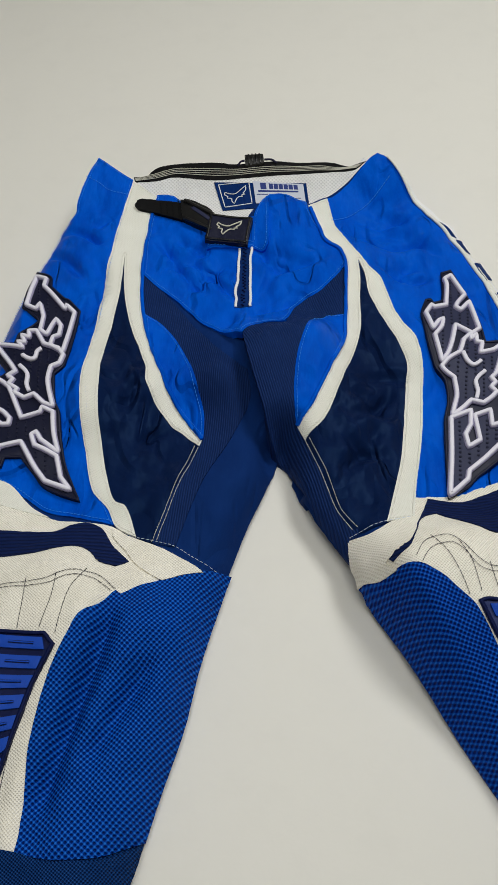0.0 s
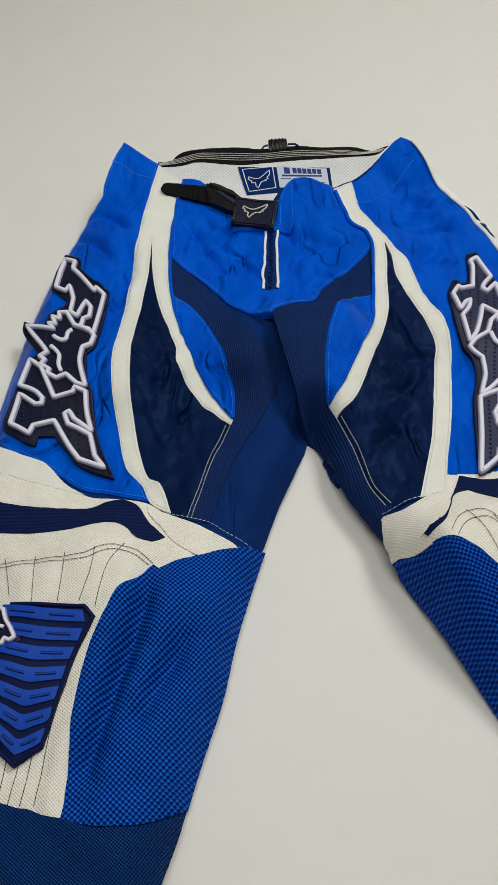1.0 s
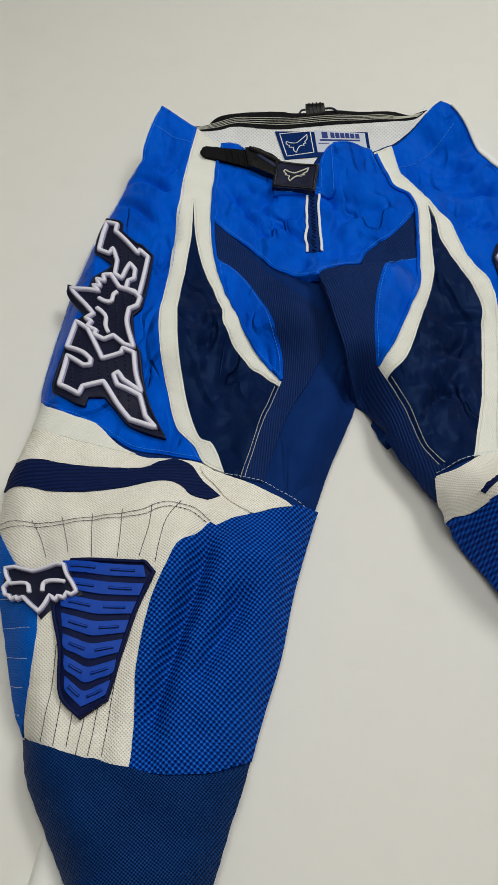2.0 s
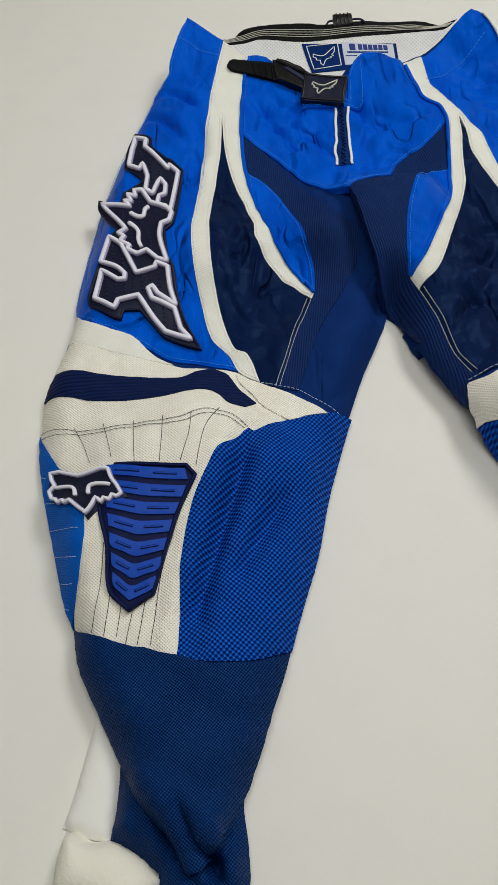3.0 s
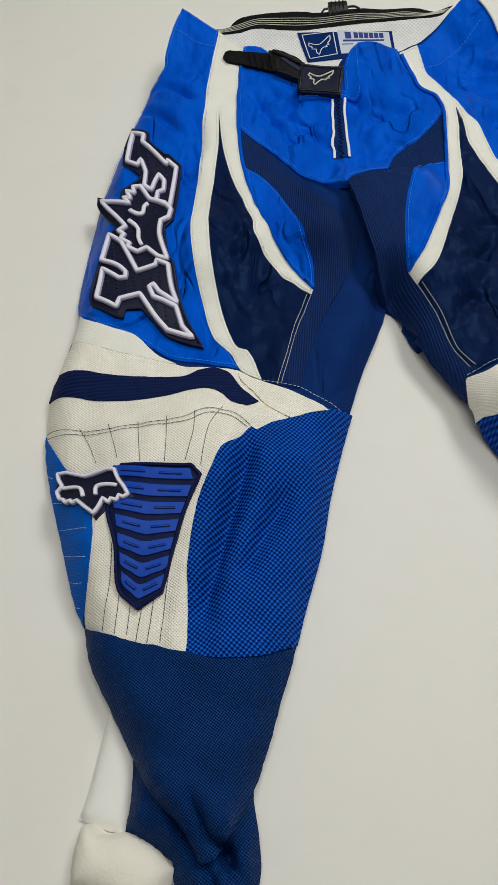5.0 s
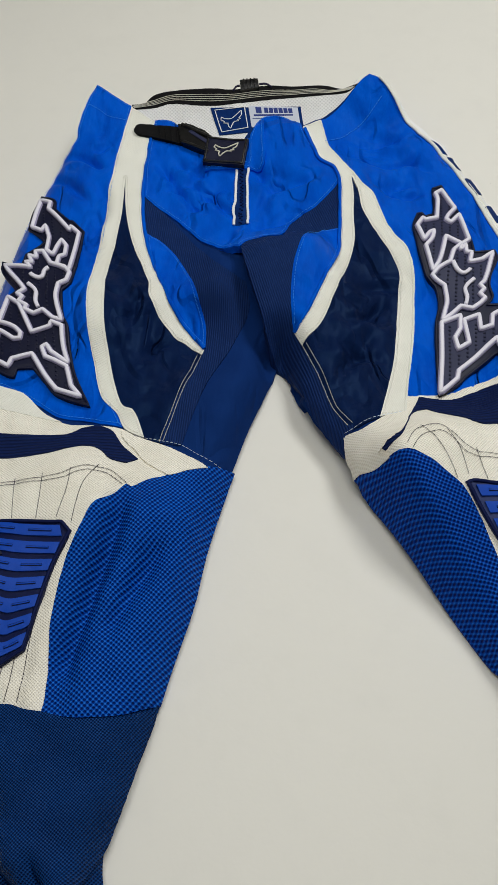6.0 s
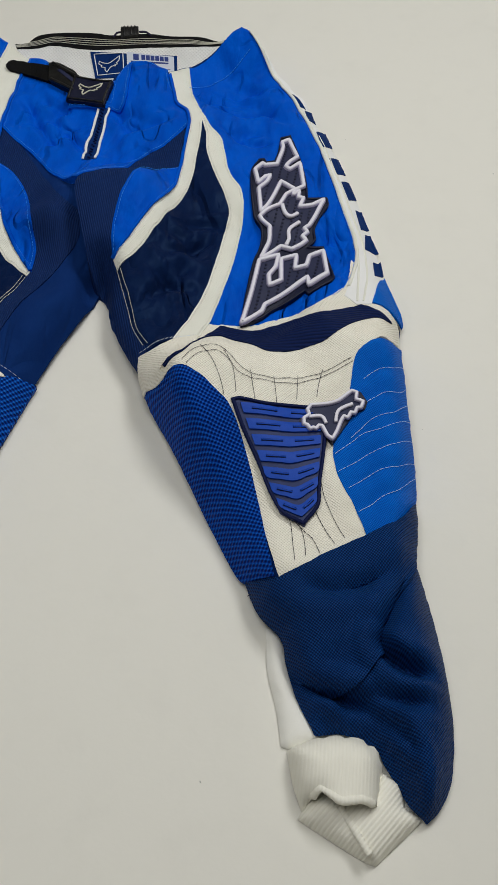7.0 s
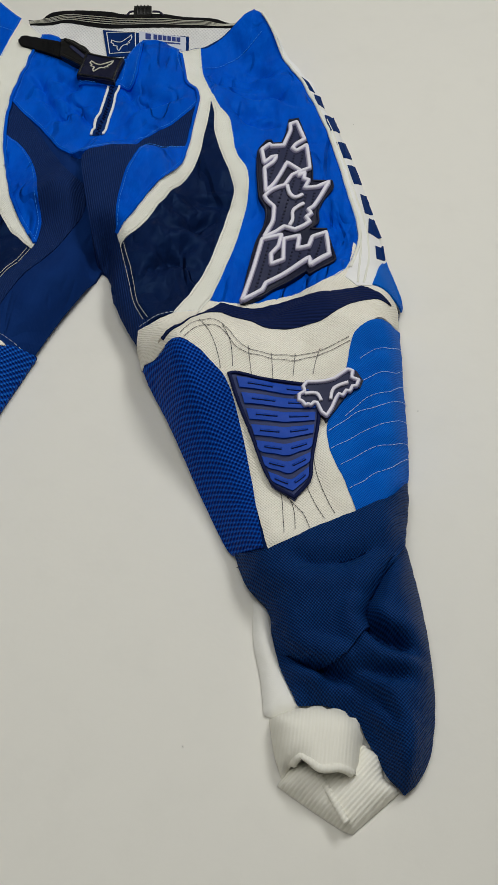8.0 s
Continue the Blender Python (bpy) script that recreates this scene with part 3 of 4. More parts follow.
slab("tabletop", (-1.7, -1.2, -.03, 1.7, 3.1, 0), TABLE, "plain matt white tabletop under the pants", "tabletop", .004)
slab("table_base", (-1.4, -.9, -.75, 1.4, 2.8, -.0305), WALL, "plain pale base carrying the tabletop", "table base")
slab("floor", (-3, -3, -.85, 3, 4, -.75), WALL, "plain pale floor of the room", "floor")
slab("wall_north", (-3, 4, -.85, 3, 4.1, 2.5), WALL, "plain off-white painted wall", "wall")
slab("wall_south", (-3, -3.1, -.85, 3, -3, 2.5), WALL, "plain off-white painted wall", "wall")
slab("wall_east", (3, -3.1, -.85, 3.1, 4.1, 2.5), WALL, "plain off-white painted wall", "wall")
slab("wall_west", (-3.1, -3.1, -.85, -3, 4.1, 2.5), WALL, "plain off-white painted wall", "wall")
slab("ceiling", (-3.1, -3.1, 2.5, 3.1, 4.1, 2.6), WALL, "plain off-white ceiling", "ceiling")

# ---------------------------------------------------------------- the pants
pants = tagged(new("motocross_pants"), "blue, navy and cream motocross pants lying flat on a tabletop", "pants")

# the shell under all panels, dark twill
core = OUTLINE[::2].copy()
along_core = np.roll(core, -1, 0) - np.roll(core, 1, 0)
along_core /= np.linalg.norm(along_core, axis=1)[:, None] + 1e-9
turned_in = 1 if (core[:, 0] * np.roll(core[:, 1], -1) - np.roll(core[:, 0], -1) * core[:, 1]).sum() > 0 else -1
core += np.column_stack([-along_core[:, 1], along_core[:, 0]]) * .0008 * turned_in
high = np.clip((core[:, 1] - .74) / .1, 0, 1)[:, None]
core += high * .016 * np.column_stack([-np.sign(core[:, 0] + .04), np.where(core[:, 1] > .92, -1, 0)])
sheet("pants_shell", np.round(core * 1000, 1).tolist(), NAVY_TWILL, -.0012, pants, "dark navy twill shell and inner thigh", .006, .045, 0, UNDER)

# outlines in the plan, millimetres
hip_left = [(-233, 1020), (-210, 1004), (-185, 991), (-193, 906), (-199, 757), (-205, 665), (-198, 597), (-181, 510), (-159, 457), (-194, 466), (-228,
    474), (-254, 492), (-276, 507), (-298, 518), (-314, 523), (-340, 548), (-348, 573), (-344, 631), (-338, 686), (-330, 748), (-304, 814), (-289,
    857), (-278, 896), (-256, 922), (-254, 941), (-243, 987)]
stripe_left = [(-185, 989), (-198, 904), (-202, 838), (-205, 756), (-212, 682), (-214, 650), (-209, 597), (-201, 555), (-187, 501), (-167, 475),
    (-157, 454), (-136, 443), (-143, 465), (-151, 480), (-160, 484), (-168, 500), (-179, 539), (-188, 589), (-193, 645), (-193, 668), (-188, 737),
    (-184, 784), (-184, 846), (-179, 784), (-167, 728), (-144, 663), (-141, 637), (-117, 596), (-98, 577), (-79, 561), (-76, 570), (-91, 590), (-121,
    643), (-145, 710), (-156, 756), (-160, 803), (-160, 881), (-157, 950), (-152, 965)]
thigh_left = [(-185, 840), (-191, 739), (-199, 648), (-192, 571), (-171, 494), (-154, 472), (-137, 444), (-120, 437), (-106, 487), (-81, 563), (-110,
    604), (-147, 675), (-173, 749)]
fly_left = [(-152, 969), (-159, 891), (-158, 813), (-140, 795), (-112, 772), (-74, 729), (-50, 702), (-32, 690), (-27, 700), (-20, 706), (15, 705),
    (27, 749), (42, 766), (60, 777), (87, 803), (94, 817), (92, 837), (78, 866), (64, 896), (55, 921), (50, 946), (46, 948), (39, 949), (20, 962), (0,
    961), (-12, 944), (-20, 924), (-47, 923), (-88, 933), (-121, 961), (-134, 970)]
fly_flap = [(-20, 918), (-14, 939), (-6, 952), (0, 956), (0, 905), (0, 870), (-4, 865), (-39, 868), (-80, 874), (-84, 888), (-69, 892), (-23, 877)]
rib_left = [(-157, 814), (-126, 781), (-84, 724), (-55, 675), (-27, 652), (-24, 617), (-45, 569), (-64, 532), (-82, 480), (-97, 432), (-120, 437),
    (-106, 487), (-81, 563), (-91, 595), (-127, 664), (-153, 741)]
oval_left = [(-153, 750), (-132, 737), (-111, 709), (-93, 668), (-82, 632), (-75, 603), (-75, 568), (-91, 591), (-121, 638), (-144, 701)]
yoke_left = [(-340, 549), (-327, 532), (-301, 519), (-276, 510), (-248, 482), (-220, 464), (-187, 460), (-160, 454), (-147, 446), (-135, 441), (-112,
    432), (-91, 420), (-70, 407), (-108, 394), (-140, 372), (-162, 358), (-175, 345), (-184, 324), (-195, 301), (-201, 262), (-204, 230), (-205, 159),
    (-229, 165), (-260, 173), (-282, 179), (-303, 192), (-305, 210), (-299, 244), (-298, 279), (-311, 313), (-330, 341), (-363, 389), (-365, 403),
    (-366, 442), (-357, 472), (-344, 512)]
band_left = [(-366, 442), (-361, 453), (-351, 465), (-324, 461), (-287, 452), (-245, 448), (-215, 447), (-198, 456), (-186, 458), (-171, 451), (-157,
    430), (-140, 412), (-151, 403), (-167, 407), (-176, 418), (-185, 424), (-199, 425), (-231, 418), (-262, 416), (-304, 421)]
strip_left = [(-160, 451), (-146, 443), (-135, 439), (-112, 430), (-91, 418), (-70, 405), (-88, 399), (-107, 393), (-129, 405), (-145, 425), (-158,
    441)]
side_left = [(-365, 400), (-341, 362), (-326, 340), (-301, 304), (-294, 272), (-296, 243), (-300, 218), (-305, 202), (-304, 193), (-315, 214), (-324,
    240), (-334, 275), (-348, 320), (-361, 369)]
mesh_left = [(-70, 407), (-44, 413), (-50, 395), (-71, 322), (-83, 264), (-98, 215), (-110, 173), (-144, 157), (-184, 155), (-206, 159), (-206, 230),
    (-203, 262), (-196, 300), (-186, 323), (-175, 347), (-160, 361), (-147, 377), (-142, 373), (-108, 394)]
calf_left = [(-304, 193), (-259, 173), (-229, 165), (-206, 159), (-184, 155), (-144, 157), (-110, 173), (-116, 151), (-126, 122), (-136, 92), (-150,
    55), (-146, 15), (-145, -10), (-150, -27), (-160, -42), (-180, -49), (-202, -31), (-213, -22), (-215, -4), (-207, 14), (-226, 43), (-250, 78),
    (-264, 102), (-280, 129), (-297, 161)]
under_left = [(-256, 86), (-242, 73), (-225, 44), (-204, 14), (-208, -6), (-232, 8), (-257, 21), (-253, 49)]
hip_right = [(150, 1030), (119, 1001), (78, 962), (95, 859), (112, 816), (131, 798), (146, 736), (160, 708), (166, 659), (161, 612), (151, 560), (135,
    460), (141, 473), (173, 481), (210, 487), (236, 500), (263, 515), (289, 533), (299, 553), (308, 586), (309, 624), (294, 697), (278, 772), (254,
    850), (225, 924), (192, 981), (164, 1018)]
stripe_right = [(78, 961), (86, 915), (102, 858), (120, 817), (134, 801), (141, 777), (152, 728), (167, 701), (172, 658), (168, 627), (164, 589),
    (157, 550), (147, 505), (136, 449), (109, 445), (122, 491), (135, 540), (142, 584), (149, 627), (154, 666), (148, 688), (130, 734), (118, 774),
    (115, 803), (109, 823), (109, 792), (107, 763), (105, 714), (97, 684), (77, 627), (66, 594), (54, 567), (35, 549), (28, 568), (44, 590), (61,
    630), (82, 691), (88, 724), (90, 763), (94, 812), (87, 845), (69, 873), (61, 904), (52, 939)]
thigh_right = [(109, 816), (126, 778), (146, 715), (160, 677), (156, 629), (148, 568), (134, 507), (114, 446), (87, 437), (72, 444), (57, 465), (48,
    500), (35, 541), (30, 555), (61, 603), (90, 686), (100, 727)]
rib_right = [(-34, 714), (18, 702), (24, 752), (40, 778), (91, 807), (94, 756), (85, 695), (47, 588), (37, 550), (56, 499), (75, 452), (87, 440), (74,
    432), (74, 416), (43, 469), (15, 538), (0, 560), (-14, 605), (-28, 660)]
oval_right = [(88, 735), (66, 733), (48, 708), (37, 677), (28, 643), (24, 607), (25, 579), (28, 567), (44, 588), (64, 634), (83, 691), (89, 724)]
yoke_right = [(82, 393), (76, 413), (74, 434), (95, 434), (114, 445), (136, 453), (137, 480), (148, 487), (176, 490), (209, 501), (247, 514), (272,
    527), (294, 549), (303, 601), (309, 591), (315, 523), (336, 523), (354, 505), (356, 482), (315, 437), (306, 423), (299, 401), (295, 380), (284,
    340), (282, 309), (294, 278), (308, 221), (292, 213), (272, 203), (230, 181), (218, 217), (201, 269), (187, 311), (171, 347), (160, 361), (143,
    373), (120, 386), (100, 387)]
band_right = [(104, 401), (125, 414), (135, 434), (143, 453), (155, 483), (186, 482), (211, 490), (235, 497), (272, 495), (311, 512), (330, 503),
    (343, 496), (323, 489), (297, 469), (273, 446), (250, 437), (227, 431), (203, 432), (178, 451), (159, 459), (143, 448), (133, 422), (123, 402),
    (110, 393)]
strip_right = [(82, 393), (76, 412), (74, 432), (95, 432), (115, 443), (136, 450), (135, 431), (125, 409), (104, 395), (113, 385), (100, 386)]
side_right = [(357, 480), (334, 450), (315, 440), (302, 426), (296, 389), (293, 360), (281, 330), (278, 311), (283, 283), (297, 252), (308, 220),
    (333, 238), (361, 283), (362, 319), (360, 352), (356, 400)]
mesh_right = [(82, 393), (100, 386), (120, 386), (143, 376), (159, 363), (175, 348), (189, 318), (204, 271), (215, 228), (227, 182), (198, 192), (185,
    207), (145, 281), (111, 345)]
calf_right = [(198, 192), (230, 181), (272, 203), (307, 221), (333, 238), (361, 284), (361, 257), (356, 217), (361, 200), (371, 161), (377, 107),
    (381, 72), (376, 26), (365, 3), (354, -8), (341, 4), (333, 18), (322, 35), (315, 48), (289, 58), (265, 56), (249, 85), (239, 115), (234, 137),
    (212, 161)]
front_left = [(-299, 190), (-259, 171), (-229, 165), (-206, 159), (-184, 154), (-144, 155), (-115, 169), (-120, 150), (-129, 122), (-138, 93), (-151, 57),
    (-163, 34), (-178, 6), (-190, -6), (-198, 12), (-212, 30), (-231, 53), (-248, 79), (-261, 102), (-276, 129), (-292, 160)]
front_right = [(204, 189), (231, 179), (272, 203), (307, 221), (333, 238), (356, 276), (357, 256), (353, 217), (350, 195), (342, 174), (331, 155), (319, 136),
    (318, 117), (306, 98), (285, 90), (262, 91), (250, 99), (243, 115), (238, 137), (217, 160)]
yoke_top = [(-339, 548), (-327, 532), (-301, 519), (-276, 510), (-248, 482), (-226, 467), (-260, 477), (-290, 486), (-315, 495), (-344, 507)]
sheet("thigh_panel", thigh_left, NAVY_SATIN, .0010, pants, "dark navy crinkled nylon thigh panel", grid=UNDER)
sheet("thigh_panel", thigh_right, NAVY_SATIN, .0010, pants, "dark navy crinkled nylon thigh panel")
sheet("rib_panel", rib_left, NAVY_RIB_LEFT, .0008, pants, "navy stretch cloth with fine raised cords", grid=UNDER)
sheet("rib_panel", rib_right, NAVY_RIB_RIGHT, .0010, pants, "navy stretch cloth with fine raised cords, folded at the crotch", skirt=.014)
sheet("front_panel", fly_left, BLUE_SATIN, .0020, pants, "bright blue crinkled nylon front panel", skirt=.010)
sheet("hip_panel", hip_left, BLUE_SATIN, .0010, pants, "bright blue crinkled nylon hip panel", skirt=.03)
sheet("hip_panel", hip_right, BLUE_SATIN, .0010, pants, "bright blue crinkled nylon hip panel", skirt=.03)
sheet("oval_inset", oval_left, BLUE_SATIN, .0021, pants, grid=UNDER)
sheet("oval_inset", oval_right, BLUE_SATIN, .0021, pants)
sheet("white_stripe", stripe_left, WHITE_TWILL, .0025, pants, "forked off-white twill stripe")
sheet("white_stripe", stripe_right, WHITE_TWILL, .0025, pants, "forked off-white twill stripe, smudged grey at a crease")
sheet("knee_yoke", yoke_left, CREAM_WEAVE, .0016, pants, "cream coarse-woven knee panel with dark quilting")
sheet("knee_yoke", yoke_right, CREAM_WEAVE, .0016, pants, "cream coarse-woven knee panel with dark quilting")
sheet("yoke_top_panel", yoke_top, WHITE_TWILL, .0026, pants, "smooth off-white twill piece above the band")
sheet("knee_band", band_left, NAVY_RIB_BAND, .0036, pants, "navy corded stretch band above the knee")
sheet("knee_band", band_right, NAVY_RIB_BAND, .0036, pants, "navy corded stretch band above the knee")
sheet("yoke_strip", strip_left, CREAM_WEAVE, .0040, pants)
sheet("yoke_strip", strip_right, CREAM_WEAVE, .0040, pants)
sheet("side_knee_panel", side_left, SIDE_WEAVE, .0030, pants, "bright blue quilted weave at the knee's side")
sheet("side_knee_panel", side_right, SIDE_WEAVE, .0030, pants, "bright blue quilted weave at the knee's side")
sheet("inner_knee_panel", mesh_left, KNEE_MESH_LEFT, .0026, pants, "blue open-weave mesh inside the knee", puff=.3, skirt=.006)
sheet("inner_knee_panel", mesh_right, KNEE_MESH_RIGHT, .0026, pants, "blue open-weave mesh inside the knee", puff=.3, skirt=.006)
sheet("calf_panel", under_left, CALF_MESH, .0004, pants, "navy mesh, back of the calf")
sheet("calf_panel", calf_left, CALF_MESH, .0012, pants, "creased navy mesh calf panel", step=.0032, puff=.3, skirt=.006)
sheet("calf_panel", calf_right, CALF_MESH, .0012, pants, "creased navy mesh calf panel", step=.0032, puff=.3, skirt=.006)
sheet("calf_front_layer", front_left, CALF_MESH, .0058, pants, "navy mesh calf front, folded in over the ankle", step=.0032, puff=.6, skirt=.011, corner=110)
sheet("calf_front_layer", front_right, CALF_MESH, .0058, pants, "navy mesh calf front, folded in over the ankle", step=.0032, puff=.6, skirt=.011, corner=110)

# ---------------------------------------------------------------- smaller parts
# outlines in the plan, millimetres
gusset_left = [(-277, 125), (-266, 108), (-251, 79), (-252, 55), (-257, 20), (-275, 23), (-297, 31), (-291, 53), (-283, 93)]
cuff_left = [(-294, 27), (-282, 28), (-272, 21), (-253, 22), (-230, 11), (-213, -6), (-217, -19), (-224, -31), (-232, -49), (-256, -38), (-278, -26),
    (-300, -18), (-299, 7)]
cuffb_left = [(-236, -48), (-222, -27), (-202, -30), (-178, -47), (-201, -63), (-212, -73), (-220, -72), (-229, -59)]
gusset_right = [(219, 151), (233, 144), (240, 118), (248, 92), (261, 69), (268, 55), (242, 45), (236, 47), (231, 77), (222, 111)]
cuff_right = [(241, 43), (253, 49), (272, 55), (290, 56), (309, 51), (319, 39), (319, 24), (317, 1), (300, 3), (284, 1), (274, 7), (267, 10), (259,
    2), (255, -5), (247, 15)]
cuffb_right = [(251, -9), (261, 9), (284, 15), (308, 14), (320, 30), (336, 22), (338, 4), (352, -5), (313, -40), (305, -38), (263, -16)]
stripe_side = [(165, 1017), (180, 998), (217, 952), (230, 925), (246, 908), (262, 861), (289, 809), (312, 729), (330, 664), (342, 592), (347, 574),
    (327, 525), (323, 514), (306, 513), (293, 528), (299, 552), (307, 584), (308, 622), (294, 695), (277, 769), (254, 846), (224, 921), (192, 979)]
corner_side = [(335, 576), (344, 590), (357, 547), (362, 524), (358, 508), (345, 512), (323, 515)]
block_a = [(226, 921), (234, 913), (244, 898), (236, 898)]
block_b = [(243, 893), (252, 900), (258, 868), (248, 865)]
block_c = [(259, 843), (273, 864), (282, 830), (267, 807)]
block_d = [(276, 789), (289, 807), (299, 775), (287, 762)]
block_e = [(292, 748), (303, 761), (312, 726), (301, 713)]
block_f = [(309, 698), (319, 705), (328, 672), (315, 662)]
block_g = [(320, 656), (329, 663), (339, 631), (319, 625)]
block_h = [(328, 607), (341, 617), (343, 593), (329, 580)]
patch_left = [(-292, 826), (-270, 806), (-268, 790), (-248, 768), (-244, 767), (-228, 748), (-234, 658), (-243, 646), (-237, 609), (-231, 597), (-226,
    562), (-218, 531), (-197, 485), (-207, 488), (-237, 503), (-252, 521), (-267, 539), (-284, 539), (-286, 528), (-296, 531), (-323, 550), (-326,
    564), (-319, 611), (-310, 650), (-301, 656), (-329, 702), (-330, 718), (-320, 712), (-301, 704), (-298, 718), (-282, 729), (-277, 735), (-299,
    758), (-299, 790)]
patchtop_left = [(-288, 811), (-275, 801), (-276, 788), (-246, 750), (-245, 756), (-234, 744), (-239, 679), (-256, 693), (-255, 706), (-248, 709),
    (-248, 725), (-255, 735), (-259, 726), (-263, 711), (-272, 719), (-271, 740), (-277, 759), (-281, 751), (-293, 760)]
patchmid_left = [(-323, 708), (-288, 692), (-295, 703), (-287, 700), (-292, 713), (-283, 708), (-285, 718), (-276, 718), (-264, 696), (-245, 686),
    (-237, 673), (-239, 659), (-248, 655), (-248, 635), (-238, 602), (-249, 607), (-262, 620), (-273, 616), (-285, 624), (-283, 629), (-294, 637),
    (-290, 643), (-297, 649), (-289, 654)]
patchlow_left = [(-307, 647), (-293, 633), (-273, 590), (-252, 596), (-250, 602), (-237, 595), (-234, 568), (-228, 546), (-248, 561), (-254, 571),
    (-259, 567), (-254, 554), (-243, 549), (-229, 541), (-221, 514), (-209, 498), (-237, 510), (-252, 530), (-269, 558), (-291, 552), (-294, 542),
    (-316, 558), (-312, 599), (-293, 582), (-286, 582), (-286, 590), (-295, 600), (-314, 612)]
patch_right = [(213, 818), (226, 823), (236, 790), (248, 729), (250, 702), (274, 705), (276, 691), (263, 662), (259, 646), (260, 629), (252, 617),
    (270, 619), (283, 562), (279, 553), (254, 535), (250, 542), (211, 512), (202, 502), (177, 486), (180, 530), (187, 589), (194, 615), (194, 644),
    (184, 662), (177, 734), (186, 764), (193, 766), (196, 759), (206, 764), (210, 786)]
patchtop_right = [(215, 804), (224, 811), (235, 775), (224, 760), (220, 751), (225, 747), (238, 763), (244, 720), (233, 711), (214, 720), (202, 680),
    (193, 666), (188, 701), (197, 714), (201, 727), (195, 723), (187, 710), (182, 735), (191, 751), (194, 747), (209, 753), (216, 793)]
patchmid_right = [(214, 679), (221, 699), (232, 711), (230, 701), (238, 710), (237, 698), (244, 698), (239, 682), (256, 687), (270, 698), (260, 669),
    (252, 651), (246, 645), (250, 639), (244, 632), (249, 625), (242, 617), (232, 609), (219, 613), (207, 601), (196, 593), (200, 605), (205, 622),
    (205, 645), (195, 655), (192, 660), (200, 669)]
patchlow_right = [(194, 589), (217, 599), (214, 580), (206, 567), (207, 551), (221, 560), (220, 592), (238, 599), (237, 578), (250, 582), (253, 598),
    (269, 609), (275, 566), (255, 548), (253, 562), (203, 520), (200, 509), (178, 487), (186, 533)]
knee_left = [(-270, 337), (-202, 333), (-193, 323), (-209, 286), (-228, 214), (-251, 199), (-269, 217), (-274, 258), (-282, 293), (-275, 317)]
knee_right = [(176, 353), (183, 356), (208, 356), (243, 361), (271, 362), (271, 324), (266, 273), (265, 251), (251, 230), (229, 244), (202, 299),
    (188, 326)]
zipper = [(-38, 870), (-24, 868), (-24, 754), (-42, 760)]
strap = [(-177, 950), (-169, 954), (-123, 950), (-88, 935), (-65, 920), (-69, 897), (-87, 903), (-122, 920), (-163, 933), (-174, 935), (-180, 942)]
back_top = [(-193, 1040), (-173, 1041), (-163, 1051), (-145, 1056), (-112, 1058), (-72, 1058), (-48, 1055), (-15, 1057), (9, 1058), (41, 1055), (89,
    1054), (113, 1048), (125, 1051), (139, 1055)]
back_mid = [(-189, 1033), (-161, 1034), (-137, 1039), (-96, 1035), (-72, 1033), (-40, 1035), (8, 1038), (41, 1039), (89, 1041), (121, 1043)]
tag = [(-78, 1029), (53, 1024), (56, 991), (-65, 981)]
tagsplit = [(-25, 1032), (-20, 989)]
adjuster = [(-34, 1066), (-8, 1068), (-6, 1053), (-33, 1050)]
adjloop_a = [(-34, 1059), (-40, 1058), (-44, 1052)]
adjloop_b = [(-6, 1060), (4, 1060), (12, 1055)]
buckle = [(-119, 951), (-108, 953), (-80, 935), (-69, 912), (-70, 894), (-90, 902), (-114, 917)]
plate = [(-78, 923), (-20, 910), (-28, 867), (-84, 880)]
guard_l_left = [(-281, 337), (-279, 304), (-271, 256), (-266, 218)]
guard_l_right = [(-200, 328), (-196, 320), (-212, 277), (-228, 214)]
guard_l_tip = [(-251, 200)]
guard_r_left = [(180, 350), (193, 321), (213, 277), (230, 243)]
guard_r_right = [(271, 360), (269, 322), (265, 277), (264, 250)]
guard_r_tip = [(251, 230)]
pipe_left = [(-155, 955), (-159, 879), (-159, 802), (-155, 755), (-144, 709), (-120, 641), (-91, 591), (-76, 569)]
pipe_right = [(54, 934), (62, 900), (71, 868), (88, 841), (93, 811), (90, 762), (87, 723), (82, 692), (61, 631), (44, 591), (29, 568)]
pipe_side = [(163, 1017), (191, 976), (224, 918), (253, 843), (277, 767), (294, 692), (309, 619), (306, 579), (299, 547)]
st_seam_left = [(-84, 561), (-95, 526), (-106, 486), (-120, 437)]
st_seam_left2 = [(-80, 559), (-91, 524), (-103, 484), (-116, 436)]
st_seam_right = [(36, 548), (45, 520), (55, 490), (64, 465), (79, 441)]
st_seam_right2 = [(40, 548), (49, 521), (59, 492), (68, 465), (83, 443)]
st_hem_left = [(-135, 442), (-119, 439), (-97, 432), (-74, 417), (-48, 407)]
st_hem_right = [(75, 436), (85, 437), (102, 442), (132, 449)]
st_knee_left = [(-363, 402), (-313, 385), (-271, 382), (-240, 381), (-212, 383), (-198, 390), (-184, 394), (-176, 393), (-162, 388), (-146, 377)]
st_knee_left2 = [(-359, 393), (-313, 381), (-271, 378), (-240, 377), (-211, 378), (-196, 385), (-184, 389), (-177, 388), (-164, 383), (-150, 375)]
st_knee_right = [(127, 390), (138, 407), (157, 412), (171, 405), (187, 390), (206, 390), (241, 396), (269, 406), (286, 416), (301, 425)]
st_knee_right2 = [(131, 384), (141, 398), (158, 404), (171, 397), (185, 384), (207, 385), (241, 390), (269, 401), (286, 410), (300, 419)]
st_band_left = [(-246, 981), (-232, 976), (-209, 963), (-189, 961)]
